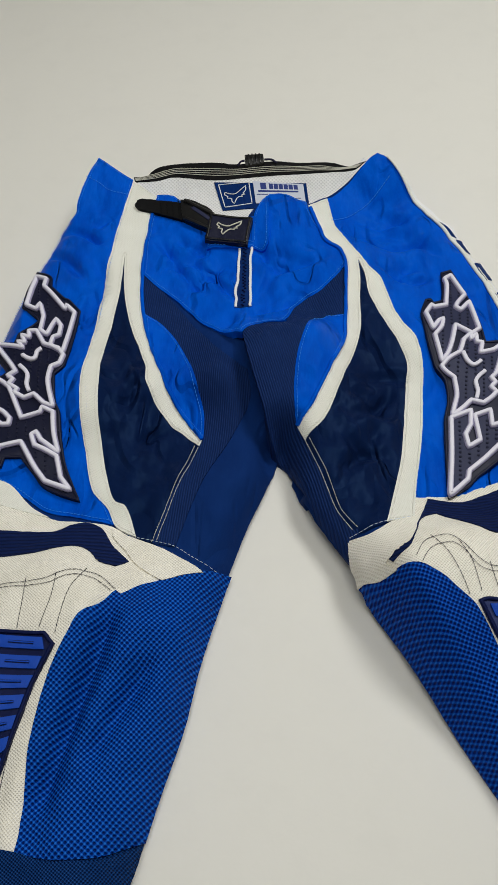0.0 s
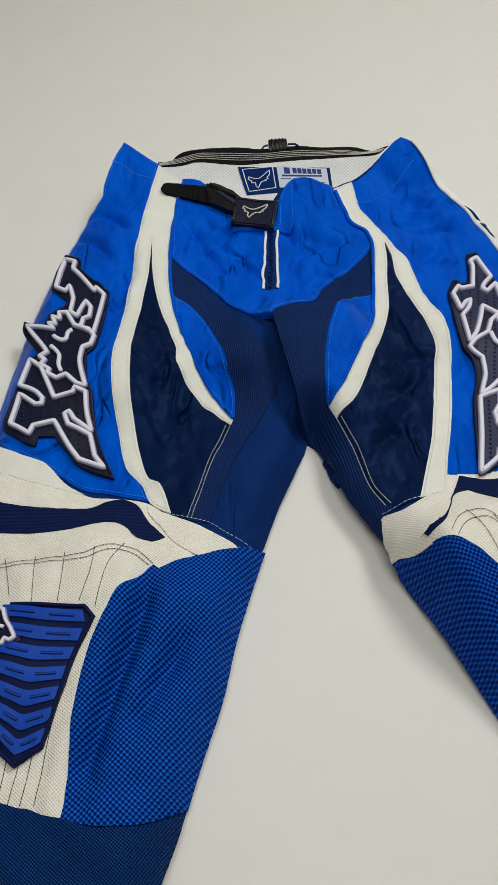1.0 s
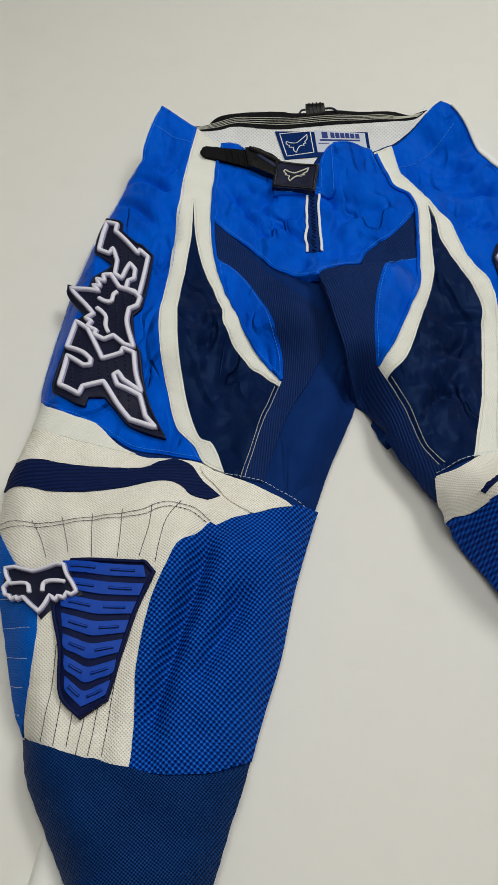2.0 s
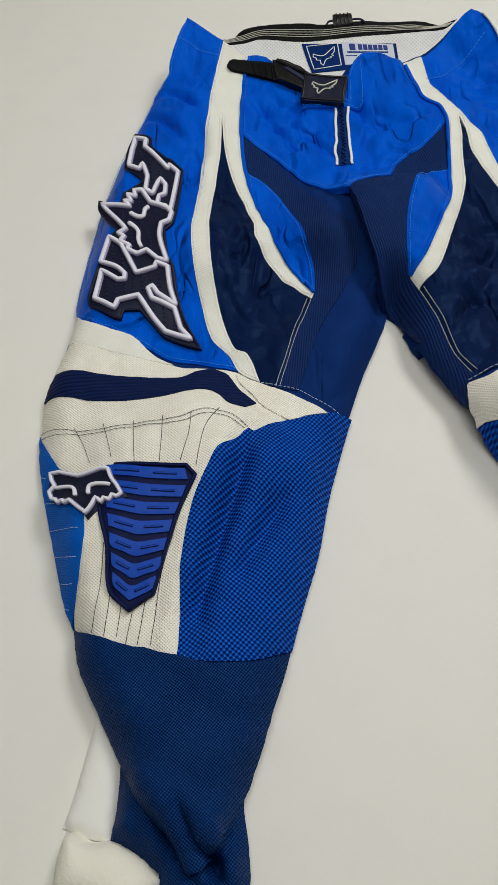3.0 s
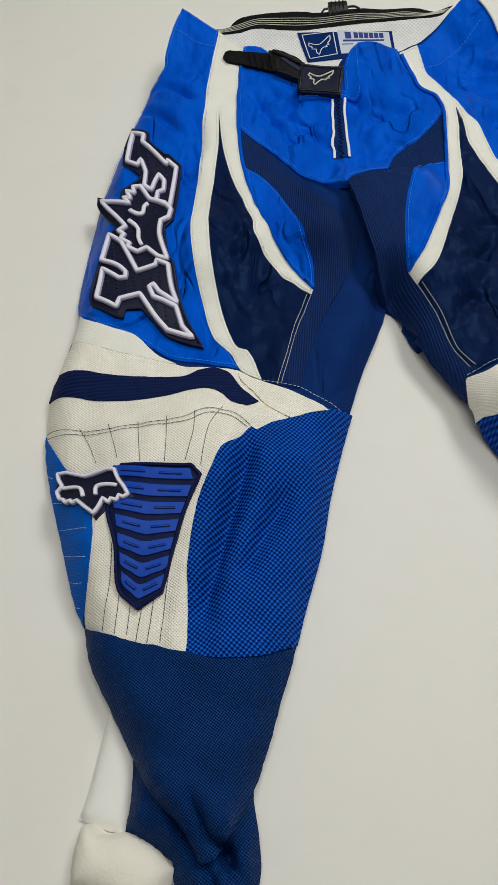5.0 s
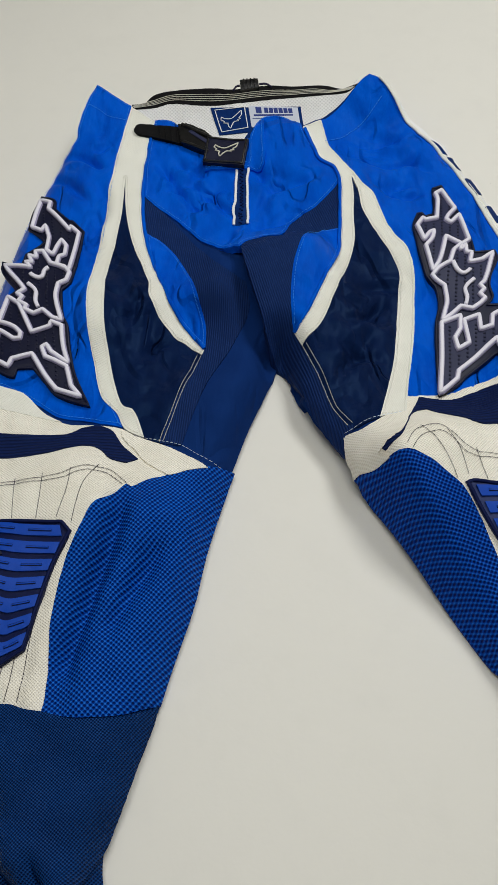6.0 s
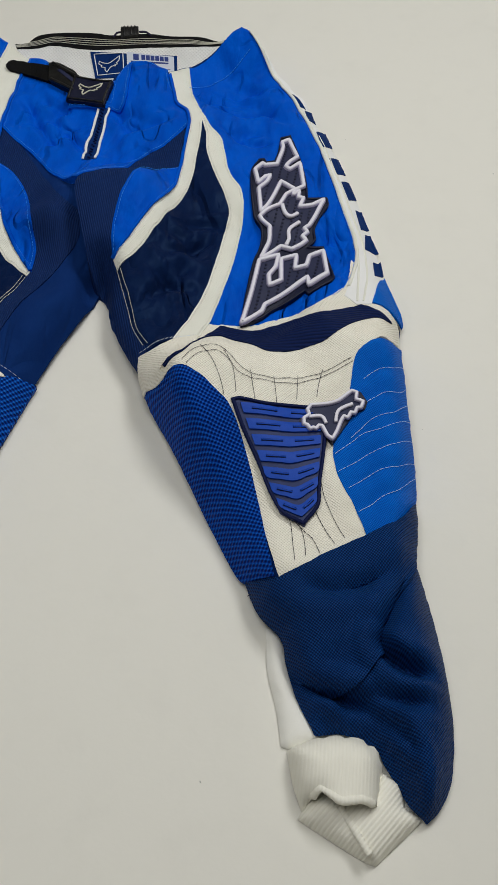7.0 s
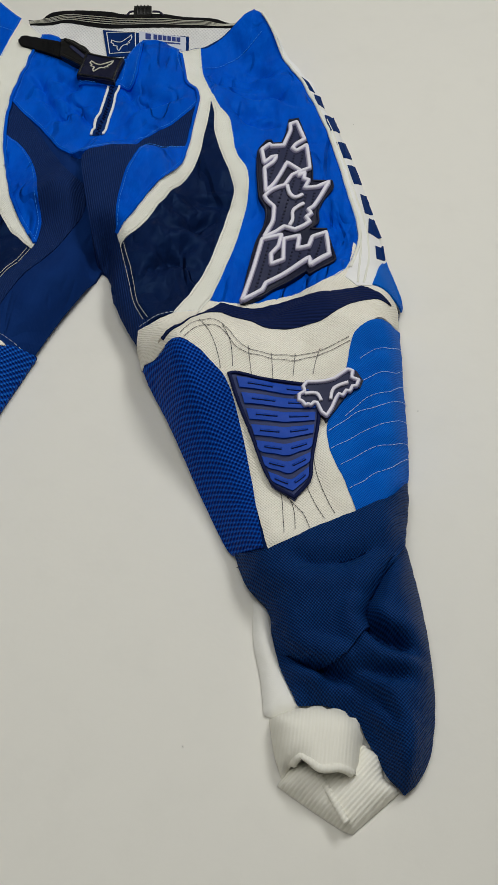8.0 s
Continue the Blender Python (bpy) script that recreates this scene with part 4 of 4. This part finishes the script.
st_band_right = [(81, 922), (109, 940), (141, 968), (167, 995)]
ridge_a = [(310, 622), (311, 581), (307, 518)]
ridge_b = [(262, 834), (285, 762), (304, 685), (318, 621), (319, 559), (314, 518)]
pl_a = [(-286, 679), (-272, 670), (-269, 683), (-265, 687)]
pl_b = [(-286, 662), (-274, 648), (-272, 633), (-268, 624)]
pr_a = [(217, 679), (221, 667), (228, 662), (237, 669)]
pr_b = [(240, 654), (228, 641), (228, 625), (225, 615)]
sl_a = [(-327, 324), (-308, 318), (-303, 307)]
sl_b = [(-271, 312), (-289, 314), (-290, 305)]
sr_a = [(253, 346), (266, 348), (271, 340)]
sr_b = [(298, 362), (284, 355), (281, 342)]
lip_fold = [(284, 0), (292, -12), (300, -24), (307, -34)]
speck_a = [(377, 378)]
speck_b = [(302, 861)]
speck_c = [(498, 795)]
speck_d = [(170, 16)]
shieldin_left = [(-336, 342), (-326, 341), (-304, 330), (-295, 330), (-281, 332), (-274, 330), (-270, 319), (-265, 311), (-261, 303), (-265, 300),
    (-269, 302), (-271, 297), (-276, 299), (-278, 295), (-283, 300), (-287, 291), (-291, 285), (-298, 293), (-309, 305), (-314, 304), (-317, 308),
    (-322, 307), (-326, 312), (-331, 314), (-335, 322), (-329, 327), (-334, 335)]
shieldin_right = [(251, 355), (255, 361), (275, 364), (284, 367), (297, 378), (302, 376), (301, 368), (308, 365), (306, 358), (302, 358), (300, 352),
    (296, 353), (293, 347), (289, 349), (286, 343), (282, 332), (277, 322), (272, 326), (267, 337), (263, 337), (260, 333), (257, 334), (254, 332),
    (251, 336), (247, 337), (247, 344), (253, 349)]
st_calf_left = [(-296, 178), (-259, 163), (-228, 154), (-206, 149), (-184, 145), (-144, 147), (-113, 162)]
st_calf_right = [(204, 179), (232, 173), (272, 193), (308, 211), (333, 228), (357, 260)]

# plates that hang over the rim stay level there
CARRIED = np.maximum(FIELD, .62 * base_height(cells).reshape(NY, NX))
for k in range(40):
    CARRIED[1:-1, 1:-1] = (CARRIED[2:, 1:-1] + CARRIED[:-2, 1:-1] + CARRIED[1:-1, 2:] + CARRIED[1:-1, :-2]) / 4
CARRIED = np.maximum(CARRIED, FIELD - .003)
FLAT = np.full((NY, NX), .0015)
BACK = .008 + .026 * np.clip((gy - .98) / .08, 0, 1) ** 1.5


def shrunk(points, by):
    """An outline drawn in by so many millimetres."""
    p = smooth(metres(points), .006, 42) * 1000
    t = np.roll(p, -1, 0) - np.roll(p, 1, 0)
    t /= np.linalg.norm(t, axis=1)[:, None] + 1e-9
    area = (p[:, 0] * np.roll(p[:, 1], -1) - np.roll(p[:, 0], -1) * p[:, 1]).sum()
    return (p + np.column_stack([-t[:, 1], t[:, 0]]) * by * (1 if area > 0 else -1)).tolist()


def between(a, b, f):
    return (np.array(a, float) * (1 - f) + np.array(b, float) * f).tolist()


def along(line, f):
    p = opened(line, .002)
    run = np.concatenate([[0], np.cumsum(np.linalg.norm(np.diff(p, axis=0), axis=1))])
    return np.array([np.interp(f * run[-1], run, p[:, 0]), np.interp(f * run[-1], run, p[:, 1])]) * 1000


def nubs(name, outline, material, off, parent, turn, pitch=.0058, size=.0017):
    """Rows of small raised studs within an outline."""
    ring = smooth(metres(outline), .004, 42)
    lo, hi = ring.min(0), ring.max(0)
    mid, r = (lo + hi) / 2, np.linalg.norm(hi - lo) / 2
    u, v = np.meshgrid(np.arange(-r, r, pitch * 1.7), np.arange(-r, r, pitch))
    c, s = math.cos(radians(turn)), math.sin(radians(turn))
    p = np.stack([mid[0] + u.ravel() * c - v.ravel() * s, mid[1] + u.ravel() * s + v.ravel() * c], 1)
    p = p[edge_distance(p, ring) > .0045]
    at, n = on_cloth(p, off, CARRIED)
    verts, faces = [], []
    for c0, n0 in zip(at, n):
        b = len(verts)
        for h, w in ((0, 1.0), (.0008, .8)):
            verts += [c0 + n0 * h + Vector((w * size * math.cos(k * math.pi / 3), w * size * math.sin(k * math.pi / 3), 0)) for k in range(6)]
        faces += [(b + k, b + (k + 1) % 6, b + 6 + (k + 1) % 6, b + 6 + k) for k in range(6)] + [tuple(b + 6 + k for k in range(6))]
    if verts:
        tagged(mesh_part(name, verts, faces, material, parent), kind="stuff")


# outer side of one leg: white stripe with printed navy blocks and a blue corner
side = sheet("side_stripe", stripe_side, WHITE_FLAT, .0030, pants, "white side stripe with dark navy blocks", skirt=.004)
for block in (block_a, block_b, block_c, block_d, block_e, block_f, block_g, block_h):
    sheet("block", block, NAVY_TWILL, .0040, side, "dark navy block", step=.003, skirt=.001, puff=.2)
sheet("corner_panel", corner_side, SIDE_WEAVE, .0042, pants, "bright blue woven corner above the knee")
sweep("piping", pipe_side, WHITE_TWILL, .0030, pants, "white piping", .004, .0016)
sweep("piping", pipe_left, BLUE_SATIN, .0034, pants, "blue piping", .0044, .0016)
sweep("piping", pipe_right, BLUE_SATIN, .0034, pants, "blue piping", .0044, .0016)

# ankles and knitted cuffs
for gusset, cuff, lip, tall, mouth in ((gusset_left, cuff_left, cuffb_left, .025, None), (gusset_right, cuff_right, cuffb_right, .034, (7, 12))):
    sheet("ankle_gusset", gusset, WHITE_JERSEY, .001, pants, "off-white knitted ankle gusset", grid=FLAT, dome=(.008, .02), skirt=.006)
    sheet("cuff_lip", lip, WHITE_KNIT, .001, pants, "off-white ribbed knit cuff edge", grid=FLAT, dome=(.016, .022), skirt=.010)
    sheet("cuff", cuff, WHITE_CUFF if mouth else BRUSHED_KNIT, .002, pants, "off-white ribbed knit cuff, rolled up", grid=FLAT, dome=(tall, .026), skirt=.005 if mouth else .016, mouth=mouth)

closed_side = metres(cuff_right[12:] + cuff_right[:8])
CUFF_TOP = FLAT + .002 + .034 * np.sqrt(1 - (1 - np.clip(rim_distance(cells, closed_side) / .026, 0, 1)) ** 2).reshape(NY, NX)
sweep("cuff_rim", [between(cuff_right[7], cuff_right[8], .35)] + cuff_right[8:12] + [between(cuff_right[11], cuff_right[12], .7)], WHITE_CUFF, -.002, pants, "thick rolled knit rim", .007, .0036, grid=CUFF_TOP, square=1.0)
sweep("lip_fold", lip_fold, WHITE_KNIT, .0155, pants, "folded knit edge", .006, .003, grid=FLAT)

# waist: mesh lining, elastic, sewn-in label
lining_outline = back_mid + [(137, 1062), (150, 1018), (100, 940), (40, 900), (-60, 880), (-130, 920), (-195, 985), (-196, 1020)]
sheet("waist_lining", lining_outline, LINING, .0005, pants, "white perforated mesh lining of the open waist", grid=BACK, skirt=.006)
elastic = sheet("waist_elastic", back_top + back_mid[::-1], BLACK_WEB, .0016, pants, "black waist elastic with cream stripes", grid=BACK, skirt=.02)
for f in (.36, .49, .62, .75):
    n = len(back_mid)
    line = [between(along(back_top, k / 11), along(back_mid, k / 11), f) for k in range(12)]
    sweep("elastic_stripe", line, CREAM_THREAD, .0018, elastic, "cream woven stripe", .0011, .0005, grid=BACK)
label = sheet("woven_label", tag, NAVY_TWILL, .0022, pants, "sewn-in woven label, navy and white", grid=BACK, skirt=.001, puff=.2)
t0, t1, t2, t3 = tag
s0, s1 = tagsplit


def on_label(u, v):
    """Place on the label: u from its navy end to its white end, v from its upper edge down."""
    top = between(t0, s0, u / .4) if u < .4 else between(s0, t1, (u - .4) / .6)
    low = between(t3, s1, u / .4) if u < .4 else between(s1, t2, (u - .4) / .6)
    return between(top, low, v)


LABEL_WHITE = plain("label_white", lin(208, 213, 226), .7, 900, .0001)
LABEL_BLUE = plain("label_blue", lin(44, 62, 130), .7, 900, .0001)


def label_patch(name, u0, v0, u1, v1, material, off, text=""):
    sheet(name, [on_label(u0, v0), on_label(u1, v0), on_label(u1, v1), on_label(u0, v1)], material, off, label, text, .003, .0008, .1, BACK)


label_patch("white_field", .415, .07, .965, .92, LABEL_WHITE, .0030, "white woven field with dark bars")
for k in range(6):
    label_patch("name_bar", .585 + .054 * k, .13, .630 + .054 * k, .34, LABEL_BLUE, .0034, "small blue bar")
label_patch("round_mark", .49, .12, .555, .36, LABEL_BLUE, .0033, "small grey mark")
label_patch("text_bar", .46, .40, .90, .47, LABEL_BLUE, .0033, "thin grey bar")
label_patch("text_bar", .44, .55, .56, .58, LABEL_BLUE, .0033, "thin grey bar")
label_patch("text_bar", .62, .74, .92, .77, LABEL_BLUE, .0033, "thin grey bar")
sweep("label_border", [on_label(.04, .1), on_label(.37, .1), on_label(.37, .9), on_label(.04, .9)], WHITE_FLAT, .0026, label, "white woven line", .0014, .0005, True, BACK)
MARK = ((.02, .44), (.06, .30), (.22, .40), (.46, .44), (.62, .34), (.96, .06), (.93, .30), (.80, .44), (.86, .52), (.72, .54), (.76, .62), (.58, .62), (.46, .74),
        (.34, .96), (.26, .82), (.28, .66), (.10, .62), (.14, .54))
sweep("label_mark", [on_label(.07 + .27 * u, .16 + .68 * v) for u, v in MARK],
      WHITE_FLAT, .0026, label, "white outlined mark", .0014, .0005, True, BACK)

# small adjuster on the back of the waist
adj = sheet("back_adjuster", adjuster, BLACK_PLASTIC, .004, pants, "black plastic waist adjuster with cord loops", .003, .008, .3, BACK + .002)
for loop in (adjloop_a, adjloop_b):
    sweep("cord_loop", loop, CORD, .002, adj, "dark flecked cord", .003, .0015, grid=BACK)
for k in (.2, .4, .6, .8):
    sweep("grip_rib", [between(adjuster[0], adjuster[1], k), between(adjuster[3], adjuster[2], k)], BLACK_PLASTIC, .0046, adj, "", .002, .0006, grid=BACK + .002)

# fly: zip with white piping, flap over it
tape = sheet("zip_tape", zipper, NAVY_TWILL, .0030, pants, "dark navy zip tape with fine teeth", .003, .001)
z0, z1, z2, z3 = zipper
sweep("zip_piping", [z0, z3], WHITE_FLAT, .0036, tape, "white piping", .0034, .0011)
sweep("zip_piping", [z1, z2], WHITE_FLAT, .0036, tape, "white piping", .0034, .0011)
teeth_v, teeth_f = [], []
for k in range(34):
    c = between(between(z0, z1, .5), between(z3, z2, .5), (k + .5) / 34)
    a, n = on_cloth(metres([(c[0] + (1.2 if k % 2 else -1.2), c[1])]), .0042)
    b = len(teeth_v)
    for dz in (-.0008, .0006):
        teeth_v += [a[0] + Vector((sx * .0013, sy * .0005, dz)) for sx, sy in ((-1, -1), (1, -1), (1, 1), (-1, 1))]
    teeth_f += [tuple(b + i for i in f) for f in ((3, 2, 1, 0), (4, 5, 6, 7), (0, 1, 5, 4), (1, 2, 6, 5), (2, 3, 7, 6), (3, 0, 4, 7))]
mesh_part("zip_teeth", teeth_v, teeth_f, RUBBER_GUARD, tape, "fine slate-blue zip teeth", flat=True)
sheet("fly_flap", fly_flap, BLUE_SATIN, .0055, pants, "blue nylon fly flap with rounded top", skirt=.006)

# strap, side-release buckle and rubber badge
belt = sheet("waist_strap", strap, BLACK_WEB, .0070, pants, "black webbing strap with rounded end", .003, .004, grid=CARRIED)
for k in (.22, .3, .38, .46):
    sweep("webbing_rib", [between(strap[1], strap[3], k * 1.3), between(strap[8], strap[6], k * 1.3)], BLACK_WEB, .0077, belt, "", .0015, .0006, grid=CARRIED)
clip = sheet("buckle", buckle, BLACK_PLASTIC, .0105, pants, "glossy black plastic side-release buckle", .003, .009, 1.0, CARRIED)
sweep("buckle_window", [between(buckle[1], buckle[5], .35), between(buckle[3], buckle[4], .4)], RUBBER_GREY, .0110, clip, "grey see-through slot", .006, .0007, grid=CARRIED)
sweep("buckle_prong", [between(buckle[0], buckle[2], .15), between(buckle[2], buckle[3], .6)], BLACK_PLASTIC, .0112, clip, "", .005, .002, grid=CARRIED)
sweep("buckle_prong", [between(buckle[6], buckle[5], .15), between(buckle[5], buckle[4], .7)], BLACK_PLASTIC, .0112, clip, "", .005, .002, grid=CARRIED)
badge = sheet("strap_badge", plate, RUBBER_NAVY, .0125, pants, "thick dark rubber badge with a cream outlined mark", .003, .006, 1.0, CARRIED)
sweep("badge_rim", shrunk(plate, 2.5), BLACK_PLASTIC, .0126, badge, "black raised rim", .003, .0012, True, CARRIED)
p0, p1, p2, p3 = plate
plate_mark = [between(between(p0, p1, .2 + .6 * u), between(p3, p2, .2 + .6 * u), .16 + .62 * v) for u, v in MARK]
sweep("badge_mark", plate_mark, CREAM_THREAD, .0130, badge, "cream outlined mark", .0018, .0009, True, CARRIED)

# rubber patches on the thighs: dark plates with pale raised outlines
for backing, shapes, strokes, fill, turn in (
        (patch_left, (patchtop_left, patchmid_left, patchlow_left), (pl_a, pl_b), RUBBER_NAVY, 8),
        (patch_right, (patchtop_right, patchmid_right, patchlow_right), (pr_a, pr_b), RUBBER_GREY, -8)):
    patch = sheet("thigh_patch", backing, RUBBER_NAVY, .0048, pants, "thick navy rubber patch with raised pale outlines", .004, .005, 1.0, CARRIED, 30)
    sweep("patch_edge", shrunk(backing, 1.2), RUBBER_NAVY, .0050, patch, "rounded rubber edge", .003, .0011, True, CARRIED)
    for shape in shapes:
        sheet("patch_field", shape, fill, .0058, patch, "studded dark rubber field", .004, .001, .3, CARRIED, 20)
        # the outline's sloping sides carry their shade in the colour
        sweep("outline_foot", shape, RUBBER_WHITE_SHADED, .0064, patch, "sloping side of the raised white outline, its shade coloured lilac-grey", .0064, .0018, True, CARRIED, step=.0018, corner=20, square=.4)
        sweep("raised_outline", shape, RUBBER_WHITE, .0082, patch, "pale lilac-white raised rubber outline", .0042, .0017, True, CARRIED, step=.0018, corner=20, square=.25)
        nubs("studs", shape, RUBBER_NAVY, .0058, patch, turn)
    for stroke in strokes:
        sweep("raised_stroke", stroke, RUBBER_WHITE, .0080, patch, "pale raised rubber stroke", .0044, .0022, False, CARRIED, step=.0018, square=.25)

# rubber knee guards with slotted bars, and the badge beside each
for outline, left, right, tip, shield_keys, inner_ring, strokes, fill in (
        (knee_left, guard_l_left, guard_l_right, guard_l_tip, [shieldin_left[i] for i in (0, 1, 2, 3, 4, 5, 6, 8, 12, 16, 18, 22, 24, 26)], shieldin_left, (sl_a, sl_b), RUBBER_NAVY),
        (knee_right, guard_r_left, guard_r_right, guard_r_tip, [shieldin_right[i] for i in (0, 1, 2, 3, 4, 5, 7, 8, 11, 16, 18, 21, 24, 25)], shieldin_right, (sr_a, sr_b), RUBBER_GREY)):
    # one guard takes the paler rubber that has its reflected light in the colour
    guard = sheet("knee_guard", outline, RUBBER_GUARD_LIT if fill is RUBBER_GREY else RUBBER_GUARD, .0050, pants, "navy rubber knee guard with blue slotted bars", .004, .005, 1.0, CARRIED, 30)
    sweep("guard_edge", shrunk(outline, 1.6), RUBBER_GUARD, .0054, guard, "rounded rubber edge", .0036, .0016, True, CARRIED)
    count = 7
    for k in range(count):
        f0, f1 = (k + .05) / count, (k + .70) / count
        ring = []
        for f, way in ((f0, 1), (f1, -1)):
            a, b = along(left, f), along(right, f)
            a, b = a * .95 + b * .05, b * .95 + a * .05
            dip = (np.array(tip[0]) - (along(left, 1) + along(right, 1)) / 2) * (.10 + .75 * f * f)
            row = [a, a * .75 + b * .25 + dip * .55, (a + b) / 2 + dip, a * .25 + b * .75 + dip * .55, b]
            ring += [tuple(q) for q in row[::way]]
        bar = sheet("guard_bar", ring, RUBBER_BLUE, .0074, guard, "", .003, .003, .4, CARRIED, 60)
        mid = [np.array(ring[i]) * .5 + np.array(ring[9 - i]) * .5 for i in range(5)]
        for i, j in ((0, 2), (4, 2)):
            e = mid[1 if i == 0 else 3]
            slot = [mid[i] * .55 + e * .45, e, e * .35 + mid[j] * .65]
            sweep("bar_slot", slot, RUBBER_NAVY, .0074, bar, "", .0026, .0008, False, CARRIED)
            sweep("slot_core", slot, RUBBER_BLUE, .0077, bar, "", .0015, .0009, False, CARRIED)
    middle = np.mean(shield_keys, 0)
    shield = [tuple(middle + (np.array(q) - middle) * 1.13) for q in shield_keys]
    plateau = sheet("shield_badge", shield, RUBBER_NAVY, .0072, pants, "rubber shield badge with a pale raised outline", .003, .006, 1.0, CARRIED, 30)
    sheet("badge_field", inner_ring, fill, .0080, plateau, "dark rubber field", .003, .001, .3, CARRIED, 20)
    sweep("outline_foot", inner_ring, RUBBER_WHITE_SHADED, .0084, plateau, "sloping side of the raised white outline, its shade coloured lilac-grey", .0044, .0014, True, CARRIED, step=.0018, corner=20, square=.4)
    sweep("raised_outline", inner_ring, RUBBER_WHITE, .0096, plateau, "pale raised rubber outline", .0028, .0014, True, CARRIED, step=.0018, corner=20, square=.25)
    for stroke in strokes:
        sweep("raised_stroke", stroke, RUBBER_WHITE, .0094, plateau, "pale raised rubber stroke", .0032, .0018, False, CARRIED, step=.0018, square=.25)

# threads
sweep("seam_ridge", ridge_a, WHITE_TWILL, .0030, pants, "raised white seam", .0026, .0010)
sweep("seam_ridge", ridge_b, WHITE_TWILL, .0030, pants, "raised white seam", .0026, .0010)
for outline, grid in ((oval_left, UNDER), (oval_right, FIELD)):
    ring = shrunk(outline, 3.0)
    stitches("stitching", [ring], BLUE_THREAD, .0025, pants, "light blue seam", .0030, .0009, .0005, grid)
for outline in (fly_left, fly_flap, hip_left, hip_right):
    ring = shrunk(outline, 3.0)
    if outline is hip_right:  # the seam ends where the white band covers the cloth
        ring = [p for p in ring[::-1] if p[1] > 525 and p[0] > 170]
    stitches("stitching", [ring], BLUE_THREAD, .0023 if outline is fly_left else .0060 if outline is fly_flap else .0015, pants, "light blue seam", .0030, .0009, .0005)
for outline in (stripe_left, stripe_right):
    ring = shrunk(outline, 2.6)
    stitches("stitching", [ring], GREY_THREAD, .0027, pants, "pale grey seam", .0028, .0012, .00045)
for row in (st_seam_left, st_seam_left2,):
    stitches("stitching", [row], CREAM_THREAD, .0016, pants, "cream double seam", .0034, .0004, .00045, UNDER)
for row in (st_seam_right, st_seam_right2,):
    stitches("stitching", [row], CREAM_THREAD, .0020, pants, "cream double seam", .0034, .0004, .00045)
for row in (st_hem_left,):
    stitches("stitching", [row], WHITE_THREAD, .0012, pants, "pale seam", thick=.0004, grid=UNDER)
for row in (st_hem_right,):
    stitches("stitching", [row], WHITE_THREAD, .0030, pants, "pale seam", thick=.0004)
for row in (st_band_left, st_band_right,):
    stitches("stitching", [row], BLUE_THREAD, .0016, pants, "light blue seam")
for row in (st_knee_left, st_knee_left2, q_l1, q_l2, q_l3, q_l4, q_l5, q_l6, q_l7, q_l8, q_l9, q_l10, q_l11, q_l12,):
    stitches("quilting", [row], DARK_THREAD, .0021, pants, "dark quilting thread", .0046, .0003, .00045)
for row in (st_knee_right, st_knee_right2, q_r1, q_r2, q_r3, q_r4, q_r5, q_r6, q_r7, q_r8, q_r9, q_r10, q_r11,):
    stitches("quilting", [row], DARK_THREAD, .0021, pants, "dark quilting thread", .0046, .0003, .00045)
for row in (w_l1, w_l2, w_l3, w_l4, w_l5, w_l6,):
    stitches("quilting", [row], WHITE_THREAD, .0034, pants, "white quilting thread", .0040, .0006, .00036)
for row in (w_r1, w_r2, w_r3, w_r4, w_r5, w_r6, w_r7,):
    stitches("quilting", [row], WHITE_THREAD, .0034, pants, "white quilting thread", .0040, .0006, .00036)

for row in (st_calf_left, st_calf_right):
    stitches("stitching", [row], NAVY_THREAD, .0036, pants, "dark navy seam", .0040, .0006, .0005)

# ---------------------------------------------------------------- specks of lint on the tabletop
for (place,), turn in ((speck_a, 20), (speck_b, 70), (speck_c, 10), (speck_d, 130)):
    bm = bmesh.new()
    bmesh.ops.create_icosphere(bm, subdivisions=1, radius=.0004)
    bmesh.ops.scale(bm, vec=(2.6, .7, .5), verts=bm.verts[:])
    speck = part("lint_speck", bm, DARK_THREAD, None, "", True)
    speck.matrix_world = pose(place[0] / 1000, place[1] / 1000, .0003, 0, 0, turn)
    tagged(speck, "tiny dark speck of lint on the white tabletop", "lint", "specks of lint")
